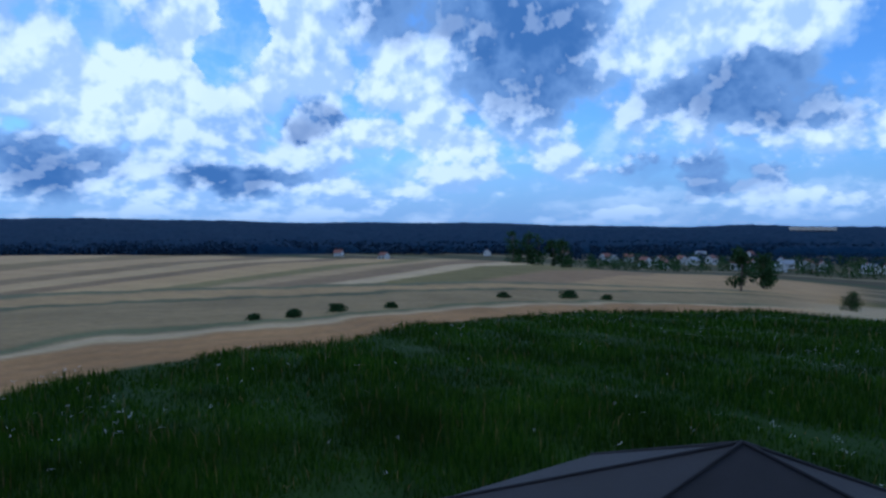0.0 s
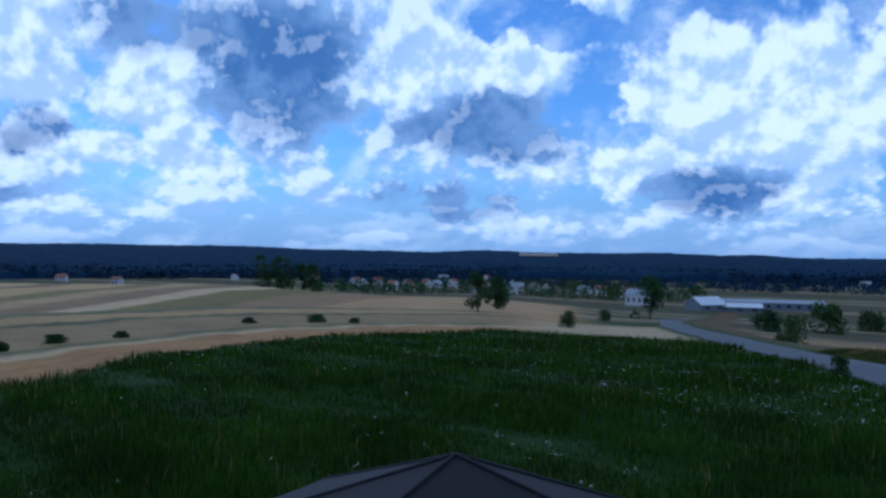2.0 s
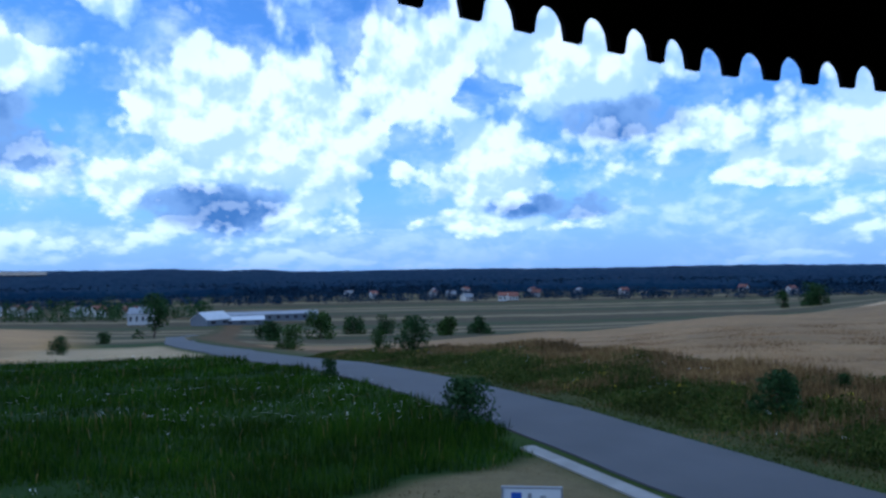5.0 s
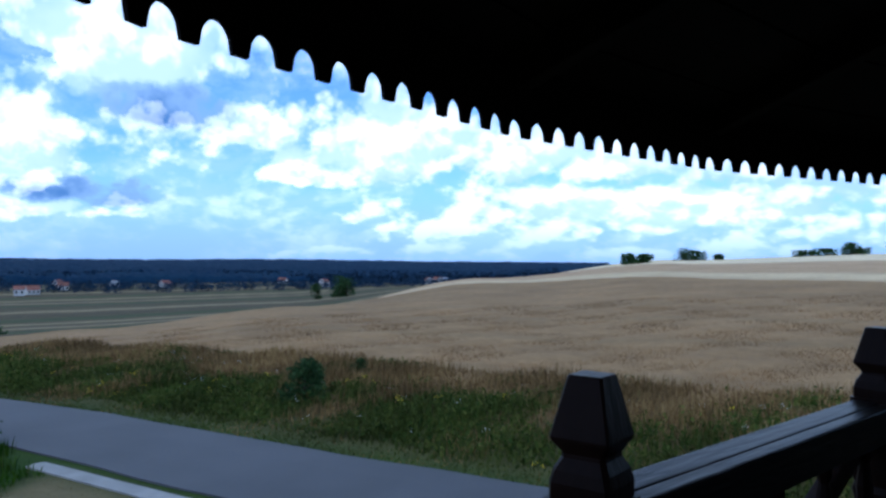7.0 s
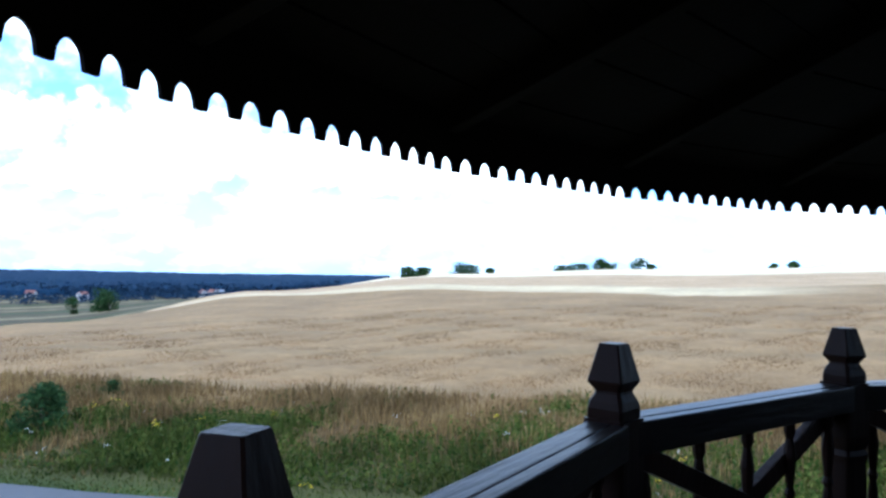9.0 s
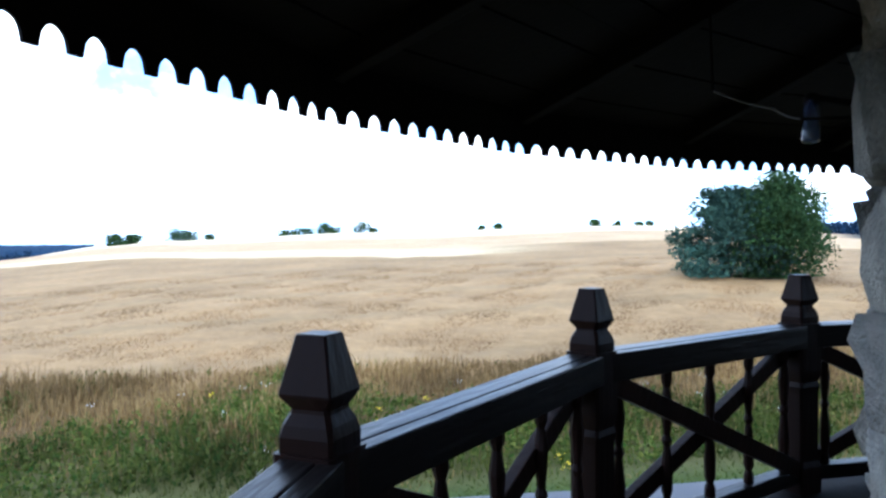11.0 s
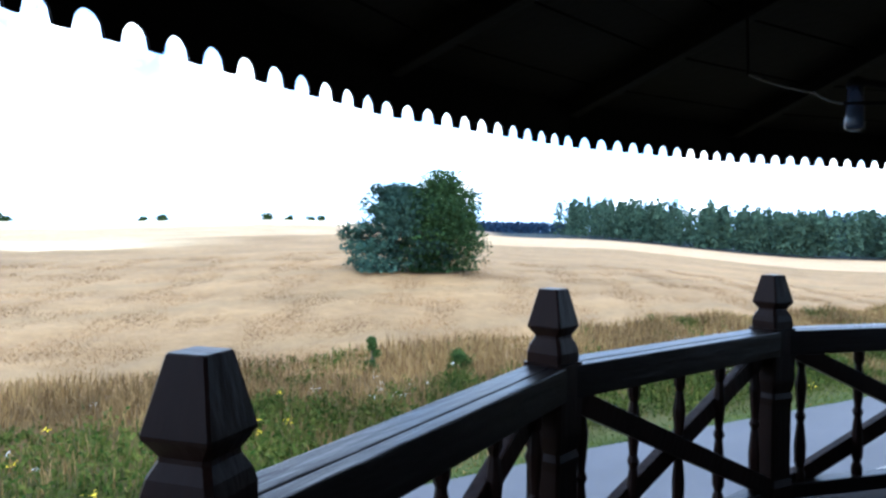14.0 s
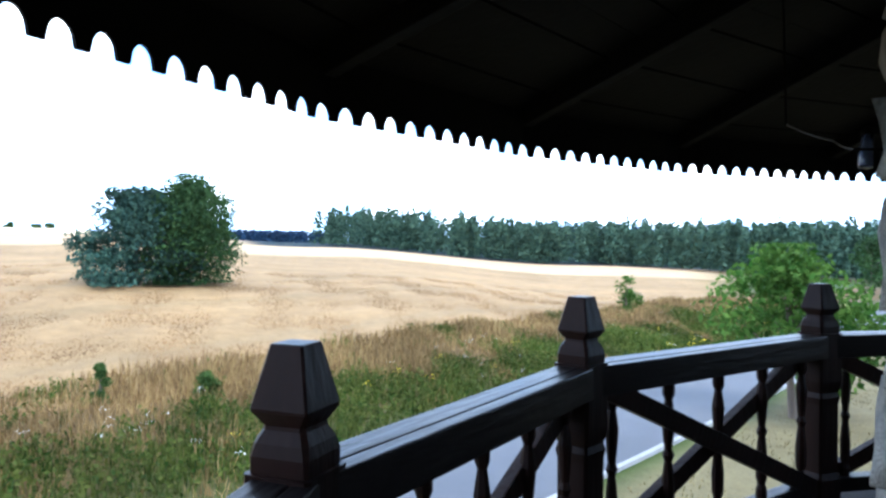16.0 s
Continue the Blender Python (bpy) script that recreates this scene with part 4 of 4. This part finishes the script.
def house(name, ln, dp, wall, rise, roof_mat, label, panes=3, category="house"):
    top = thing(name, label=label, category=category)
    bm = bmesh.new()
    h = wall + rise
    loft(bm, [[(-ln / 2, -dp / 2, -1), (ln / 2, -dp / 2, -1), (ln / 2, dp / 2, -1), (-ln / 2, dp / 2, -1)], [(-ln / 2, -dp / 2, wall), (ln / 2, -dp / 2, wall), (ln / 2, dp / 2, wall), (-ln / 2, dp / 2, wall)],
              [(-ln / 2, -0.1, h - 0.1), (ln / 2, -0.1, h - 0.1), (ln / 2, 0.1, h - 0.1), (-ln / 2, 0.1, h - 0.1)]])
    part("wall", bm, PLASTER if category == "house" else WALL_GREY, top)
    bm = bmesh.new()
    for s in (-1, 1):
        q = [(-ln / 2 - 0.4, s * (dp / 2 + 0.5), wall - 0.25), (ln / 2 + 0.4, s * (dp / 2 + 0.5), wall - 0.25), (ln / 2 + 0.4, 0, h + 0.1), (-ln / 2 - 0.4, 0, h + 0.1)]
        lo, hi = [bm.verts.new(p) for p in q], [bm.verts.new((p[0], p[1], p[2] + 0.2)) for p in q]
        bm.faces.new(lo), bm.faces.new(hi)
        for k in range(4):
            bm.faces.new((lo[k], lo[(k + 1) % 4], hi[(k + 1) % 4], hi[k]))
    part("roof", bm, roof_mat, top)
    if category == "house":
        bm = bmesh.new()
        box(bm, Matrix.Translation((ln * 0.2, 0.6, h + 0.3)), 0.7, 0.7, 1.6)
        part("chimney", bm, ROOF_RED, top)
    for s in (-1, 1):
        for k in range(panes):
            bm = bmesh.new()
            box(bm, Matrix.Translation((ln * ((k + 0.5) / panes - 0.5), s * (dp / 2 + 0.01), wall * 0.55)), ln / panes * 0.35, 0.08, wall * 0.4)
            part("window", bm, PANE, top)
    return top


def stand(ob, x, y, turn):
    ob.matrix_world = Matrix.Translation((x, y, ground_z(x, y))) @ Matrix.Rotation(radians(turn), 4, "Z")


KINDS = [house("house", 10, 8, 4.2, 3.4, ROOF_RED, "white village house with a red tiled roof"), house("house", 11, 8, 4.0, 3.0, ROOF_GREY, "white village house with a pale grey roof"),
         house("house", 8, 8, 5.5, 2.6, ROOF_RED, "tall cream village house with a red roof", 2)]
rnd = random.Random(5)
spots = [(-84.6, 743), (-72, 700), (-60, 720), (-11.5, 700), (-2, 690), (14, 705), (40, 640), (72.7, 712), (84, 640), (92.7, 625), (120, 600), (130, 585), (144.5, 554), (156, 560), (482, 525), (500, 530), (466, 560), (-40, 640), (-25, 620), (60, 600), (30, 610)]
for _ in range(15):
    a, d = radians(rnd.uniform(17, 62)), rnd.uniform(800, 940)
    spots.append((d * math.cos(a), d * math.sin(a)))
for _ in range(8):
    a, d = radians(rnd.uniform(78, 118)), rnd.uniform(640, 900)
    spots.append((d * math.cos(a), d * math.sin(a)))
for k, (x, y) in enumerate(spots):
    src = KINDS[k % 3]
    ob = src if k < 3 else copy_thing(src, Matrix.Identity(4))
    stand(ob, x, y, rnd.uniform(0, 180))
    tagged(ob, group="village houses")
ob = house("warehouse", 62, 14, 4.2, 1.2, ROOF_GREY, "long low grey warehouse with a pale roof in the valley", 12, "warehouse")
stand(ob, 186, 418, 158)
ob = house("barn", 16, 13, 3.4, 3.6, PALE_ROOF, "barn with a white metal roof beside the warehouse", 2, "barn")
stand(ob, 141, 386, 200)
ob = house("barn", 22, 10, 2.8, 1.6, PALE_ROOF, "low shed with a white roof in the valley", 3, "barn")
stand(ob, 158, 384, 160)
ob = house("house", 13, 10, 6.4, 3.0, ROOF_GREY, "large white house beside the valley warehouse", 4)
stand(ob, 118, 430, 150)

# ---------- meadow, bank and grain ----------
RNG = np.random.default_rng(21)


def lawn_line(x):
    return 19.6 - 0.55 * np.clip(-x - 1.0, 0, 40)


def scatter(n, x0, x1, y0, y1):
    return RNG.uniform(x0, x1, n), RNG.uniform(y0, y1, n)


def near_first(n, az0, az1, d0, d1):
    x, y, a, d = ring_points(n, az0, az1, d0, d1)
    return x, y, a, d


# tall meadow grass
x, y, a, d = near_first(230000, 38, 152, 13, 82)
side = x - road_x(y)
keep = (side < -2.35) & (y > lawn_line(x) + 0.4 * wobble(x, y, 1.3)) & (d < meadow_edge(a) + wobble(x, y, 5.0))
keep &= ~((np.abs(side + 2.78) < 0.45) & (y < 22))
x, y, d = x[keep], y[keep], d[keep]
patch = np.clip(0.75 + 0.35 * wobble(x, y, 3.1, 0.4) + 0.2 * wobble(x, y, 0.9, 1.4), 0.3, 1.4)
blades("tall_grass", x, y, patch * RNG.uniform(0.3, 0.62, len(x)), 0.009 + 0.0009 * d, GRASS_M, "tall lush green meadow grass below the tower")
k = RNG.uniform(0, 1, len(x)) < 0.012
blades("seed_heads", x[k], y[k], patch[k] * RNG.uniform(0.6, 0.85, k.sum()), 0.008 + 0.0005 * d[k], DRY_M, "pale seed heads standing over the meadow")


def flowers(name, x, y, lift, size, mat, label, heads=6, spread=0.06):
    z = height(x, y) + lift
    n = len(x)
    c = np.stack([np.repeat(x, heads), np.repeat(y, heads), np.repeat(z, heads)], 1) + RNG.normal(0, spread, (n * heads, 3)) * np.array([1, 1, 0.5])
    v, f = leaf_cards(c, size, flat=0.6)
    return tagged(new(name, fast_mesh(name, v, f, mat)), label, "flowers", kind="stuff")


k = RNG.uniform(0, 1, len(x)) < np.where(wobble(x, y, 9.0, 3.0) > 0.2, 0.02, 0.002) * smooth((d - 17) / 22)
flowers("white_wildflowers", x[k], y[k], 0.52 * patch[k], 0.026, WHITE_FLOWER, "white umbels scattered over the green meadow", 4, 0.05)

# lawn, cropped and dry
x, y = scatter(60000, -10, 15, -45, 20)
keep = (x - road_x(y) < -3.0) & (y < lawn_line(x)) & (np.hypot(x, y) > 5.3)
blades("lawn_grass", x[keep], y[keep], RNG.uniform(0.04, 0.1, keep.sum()), 0.03, island_material("lawn", (0.07, 0.062, 0.024), (0.165, 0.13, 0.065)), "short dry lawn between tower and road")

# the weedy bank beyond the road
y = RNG.uniform(-62, 60, 150000)
side = 2.45 + RNG.uniform(0, 1, 150000) ** 1.1 * 11
x = road_x(y) + side
grow = smooth((side - 3.0) / 2.2)
mix = 0.5 + 0.35 * wobble(x, y, 2.3, 0.9) + 0.25 * wobble(x, y, 0.8, 2.2)
dry = (mix * 0.8 + smooth((side - 6.5) / 3.5) * 0.7) > 0.70 + RNG.normal(0, 0.16, len(x))
tall = (0.10 + 0.5 * grow * np.clip(0.75 + 0.4 * wobble(x, y, 1.9, 3.0), 0.25, 1.4)) * RNG.uniform(0.6, 1.2, len(x))
dist = np.hypot(x, y)
blades("bank_weeds", x[~dry], y[~dry], tall[~dry], 0.012 + 0.0009 * dist[~dry], WEED_M, "green weeds and grass on the road bank", "weeds", 0.6)
blades("bank_dry_grass", x[dry], y[dry], tall[dry] * 1.1, 0.010 + 0.0008 * dist[dry], DRY_M, "reddish dry grass on top of the bank", "grass", 0.5)
k = (~dry) & (side > 3.8)
c = np.stack([x[k], y[k], height(x[k], y[k]) + tall[k] * RNG.uniform(0.3, 1.0, k.sum())], 1)
v, f = leaf_cards(c, 0.075)
tagged(new("bank_leaves", fast_mesh("bank_leaves", v, f, WEED_M)), "broad leaves of nettles and docks on the bank", "weeds", kind="stuff")
k = (side > 4.0) & (side < 10) & (RNG.uniform(0, 1, len(x)) < np.where(wobble(x, y, 3.0, 5.0) > 0.7, 0.006, 0.0012))
flowers("white_wildflowers", x[k], y[k], tall[k] + 0.02, 0.022, WHITE_FLOWER, "white wildflowers among the bank's weeds", 9, 0.07)
k = (side > 3.6) & (side < 9) & (RNG.uniform(0, 1, len(x)) < np.where(wobble(x, y, 2.6, 8.0) > 0.8, 0.005, 0.0006))
flowers("yellow_wildflowers", x[k], y[k], tall[k] + 0.02, 0.03, YELLOW_FLOWER, "yellow flower clusters among the bank's weeds", 10, 0.08)

# grain: single stalks near the bank, thinning with distance
n = 240000
x, y, a, d = near_first(n, -80, 58, 21, 66)
side = x - road_x(y)
keep = (d < np.interp(a, [-60, -35, -15, 0, 15, 60], [93, 80, 77, 96, 110, 110])) & (side > 11.2 + 0.7 * wobble(x, y, 4.0)) & (np.hypot(x - 39, y + 32) > 3.5)
x, y, d = x[keep], y[keep], d[keep]
side = x - road_x(y)
row = 0.9 + 0.12 * wobble(x, y, 6.0, 1.1) + 0.06 * wobble(x, y, 1.3, 0.2) - 0.35 * np.exp(-((side * 0.9 + 2 * np.sin(y / 40)) % 9.0 - 4.5) ** 2 / 0.3)
blades("grain_stalks", x, y, row * RNG.uniform(0.06, 0.10, len(x)), 0.008 + 0.0007 * d, WHEAT_M, "ripe golden grain standing in the field", "grain", 0.3)

# ---------- gazebo below the gallery ----------
def gazebo():
    gx, gy = -0.35, 12.85
    gz = ground_z(gx, gy)
    top = thing("gazebo", Matrix.Translation((gx, gy, 0)), label="timber gazebo with a low dark six-sided felt roof", category="gazebo")
    R, eave, apex = 3.9, -2.08, -0.76
    hips = [-187, -132, -21, 19, 70, 122]
    for k in range(6):
        a0, a1 = hips[k], hips[k + 1] if k < 5 else hips[0] + 360
        q = [polar(R, a0, eave), polar(R, a1, eave), Vector((0, 0, apex))]
        bm = bmesh.new()
        lo, hi = [bm.verts.new(p - Vector((0, 0, 0.05))) for p in q], [bm.verts.new(p) for p in q]
        bm.faces.new(list(reversed(lo))), bm.faces.new(hi)
        for i in range(3):
            bm.faces.new((lo[i], lo[(i + 1) % 3], hi[(i + 1) % 3], hi[i]))
        part("roof_panel", bm, ROOFING, top)
        bm = bmesh.new()
        limb(bm, polar(R + 0.02, a0, eave + 0.005), (0, 0, apex + 0.015), 0.022, 0.022, 6)
        part("hip_cap", bm, ROOFING, top)
        bm = bmesh.new()
        p = polar(R - 0.5, a0)
        box(bm, Matrix.Translation((p.x, p.y, (gz + eave) / 2)), 0.13, 0.13, eave - gz + 0.1, 0.01)
        part("post", bm, WOOD, top)
        bm = bmesh.new()
        e0, e1 = polar(R - 0.5, a0), polar(R - 0.5, a1)
        m, d = (e0 + e1) / 2, e1 - e0
        box(bm, Matrix.Translation((m.x, m.y, eave + 0.02)) @ Matrix.Rotation(math.atan2(d.y, d.x), 4, "Z"), d.length, 0.1, 0.12)
        part("ring_beam", bm, WOOD, top)
    bm = bmesh.new()
    loft(bm, [[polar(R - 0.3, a, z) for a in hips] for z in (gz - 0.1, gz + 0.12)])
    part("floor_slab", bm, CONCRETE, top)


gazebo()


# ---------- information board ----------
def board():
    bx, by = 7.0, 11.95
    gz = ground_z(bx, by)
    top = thing("information_board", Matrix.Translation((bx, by, gz)) @ Matrix.Rotation(radians(46 - 90), 4, "Z"), label="white information board with blue emblems on steel posts", category="sign")
    zc = -1.58 - gz
    w, h = 0.83, 1.15
    bm = bmesh.new()
    box(bm, Matrix.Translation((0, 0, zc - h / 2)), w, 0.03, h, 0.004)
    part("panel", bm, WHITE, top)
    bm = bmesh.new()
    for s in (-1, 1):
        box(bm, Matrix.Translation((s * (w / 2 + 0.012), 0, zc - h / 2)), 0.024, 0.045, h + 0.05)
    box(bm, Matrix.Translation((0, 0, zc + 0.012)), w, 0.045, 0.024)
    box(bm, Matrix.Translation((0, 0, zc - h - 0.012)), w, 0.045, 0.024)
    part("frame", bm, GREY_PRINT, top)
    for s in (-1, 1):
        bm = bmesh.new()
        limb(bm, (s * (w / 2 - 0.08), 0.05, -0.2), (s * (w / 2 - 0.08), 0.05, zc - 0.1), 0.025, 0.025, 10)
        part("post", bm, STEEL, top)
    y = -0.017

    def mark(name, x0, x1, z0, z1, mat):
        bm = bmesh.new()
        box(bm, Matrix.Translation(((x0 + x1) / 2, y, zc - (z0 + z1) / 2)), x1 - x0, 0.004, abs(z1 - z0))
        part(name, bm, mat, top)

    mark("emblem", -0.30, -0.15, 0.06, 0.17, BLUE)
    mark("emblem", -0.06, -0.005, 0.07, 0.18, GREY_PRINT)
    mark("emblem", 0.12, 0.20, 0.10, 0.14, GREY_PRINT)
    mark("emblem", -0.05, 0.01, 0.215, 0.25, GREY_PRINT)
    for z, a in ((0.29, 0.3), (0.345, 0.16), (0.41, 0.2), (0.43, 0.3), (0.5, 0.28), (0.54, 0.3), (0.60, 0.22), (0.7, 0.3), (0.76, 0.26), (0.82, 0.3)):
        mark("text_line", -a, a * 0.95, z, z + 0.014, GREY_PRINT)


board()


# ---------- under the gallery roof ----------
GLASS = bpy.data.materials.new("bluish_lamp_glass")
GLASS.use_nodes = True
for key, value in (("Base Color", (0.07, 0.09, 0.14, 1)), ("Roughness", 0.2), ("IOR", 1.5), ("Transmission Weight", 0.35)):
    GLASS.node_tree.nodes["Principled BSDF"].inputs[key].default_value = value


def round_rings(prof, sides=14):
    return [[(r * math.cos(t * 2 * math.pi / sides), r * math.sin(t * 2 * math.pi / sides), z) for t in range(sides)] for z, r in prof]


def wall_lamp(az):
    """A tilted tumbler of glass under a dark cap, on an arm from the top of the wall."""
    top = thing("wall_lamp", Matrix.Translation(polar(CORE_R, az, 1.93)) @ Matrix.Rotation(radians(az), 4, "Z"), label="small unlit wall lamp with a bluish glass shade", category="lamp")
    bm = bmesh.new()
    box(bm, Matrix.Translation((0.03, 0, 0.0)), 0.03, 0.09, 0.12, 0.006)
    part("wall_plate", bm, CEILING_WOOD, top)
    bm = bmesh.new()
    limb(bm, (0.03, 0, 0.02), (0.165, 0, 0.06), 0.010, 0.008, 8)
    part("arm", bm, CEILING_WOOD, top)
    lean = Matrix.Translation((0.17, 0, -0.01)) @ Matrix.Rotation(radians(14), 4, "X")
    bm = bmesh.new()
    loft(bm, round_rings([(0.055, 0.021), (0.062, 0.024), (0.08, 0.018), (0.086, 0.009)]))
    bm.transform(lean)
    part("cap", bm, CEILING_WOOD, top)
    bm = bmesh.new()
    loft(bm, round_rings([(-0.06, 0.020), (-0.056, 0.024), (0.0, 0.022), (0.056, 0.020)]))
    bm.transform(lean)
    part("shade", bm, GLASS, top, "bluish glass shade", smooth=True)


def cable(az):
    """A loose cable that sags from clip to clip towards a wall lamp."""
    top = thing("cable", label="loose pale cable sagging from clips towards a wall lamp", category="cable")
    knots = [polar(4.05, az - 0.2, 2.04), polar(3.87, az + 1.1, 1.955), polar(3.80, az + 1.7, 1.915)]
    for p, q in zip(knots, knots[1:]):
        bm = bmesh.new()
        pts = [p.lerp(q, i / 8) - Vector((0, 0, 0.006 * math.sin(i / 8 * math.pi))) for i in range(9)]
        turn = (q - p).to_track_quat("Z", "Y").to_matrix()
        loft(bm, [[c + turn @ Vector((0.003 * math.cos(t * math.pi / 3), 0.003 * math.sin(t * math.pi / 3), 0)) for t in range(6)] for c in pts])
        part("strand", bm, CABLE, top)
    bm = bmesh.new()
    limb(bm, polar(CORE_R - 0.02, az + 1.7, 1.90), knots[2], 0.006, 0.005, 6)
    part("clip", bm, CEILING_WOOD, top)
    bm = bmesh.new()
    limb(bm, knots[0] - Vector((0, 0, 0.005)), polar(4.07, az - 0.2, 2.72), 0.004, 0.004, 6)
    part("drop", bm, CEILING_WOOD, top)


for lamp_az in (36.0, 8.5, -19.0):
    wall_lamp(lamp_az)
    cable(lamp_az)

# ---------- stones of the tower ----------
def stone_mesh(seed):
    r = random.Random(seed)
    bm = bmesh.new()
    bmesh.ops.create_cube(bm, size=1.0)
    bmesh.ops.subdivide_edges(bm, edges=list(bm.edges), cuts=2, use_grid_fill=True)
    off = Vector((r.uniform(0, 50), r.uniform(0, 50), seed))
    for v in bm.verts:
        k = 1 - 0.10 * (abs(v.co.y) > 0.49) * (abs(v.co.z) > 0.49)
        n = noise.noise_vector(v.co * 1.6 + off)
        v.co = Vector((v.co.x * 1.0 + n.x * 0.28, v.co.y * k + n.y * 0.10, v.co.z * k + n.z * 0.10))
    bm.normal_update()
    me = mesh_of(bm, "stone", STONE)
    for p in me.polygons:
        p.use_smooth = True
    return me


def stones():
    wall = bpy.data.objects["wall_tower"]
    shapes = [stone_mesh(s) for s in range(9)]
    r = random.Random(3)
    z = -0.02
    while z < 2.66:
        h = r.uniform(0.17, 0.30)
        a = 84 + r.uniform(0, 6)
        while a > -46:
            w = r.uniform(0.26, 0.55)
            step = math.degrees(w / CORE_R)
            ob = new("stone", r.choice(shapes))
            ob.parent = wall
            c = polar(CORE_R - 0.075 + r.uniform(-0.012, 0.025), a - step / 2, z + h / 2)
            ob.matrix_world = Matrix.Translation(c) @ Matrix.Rotation(radians(a - step / 2), 4, "Z") @ Matrix.Diagonal((0.20, w - 0.015, h - 0.015, 1))
            a -= step
        z += h


stones()
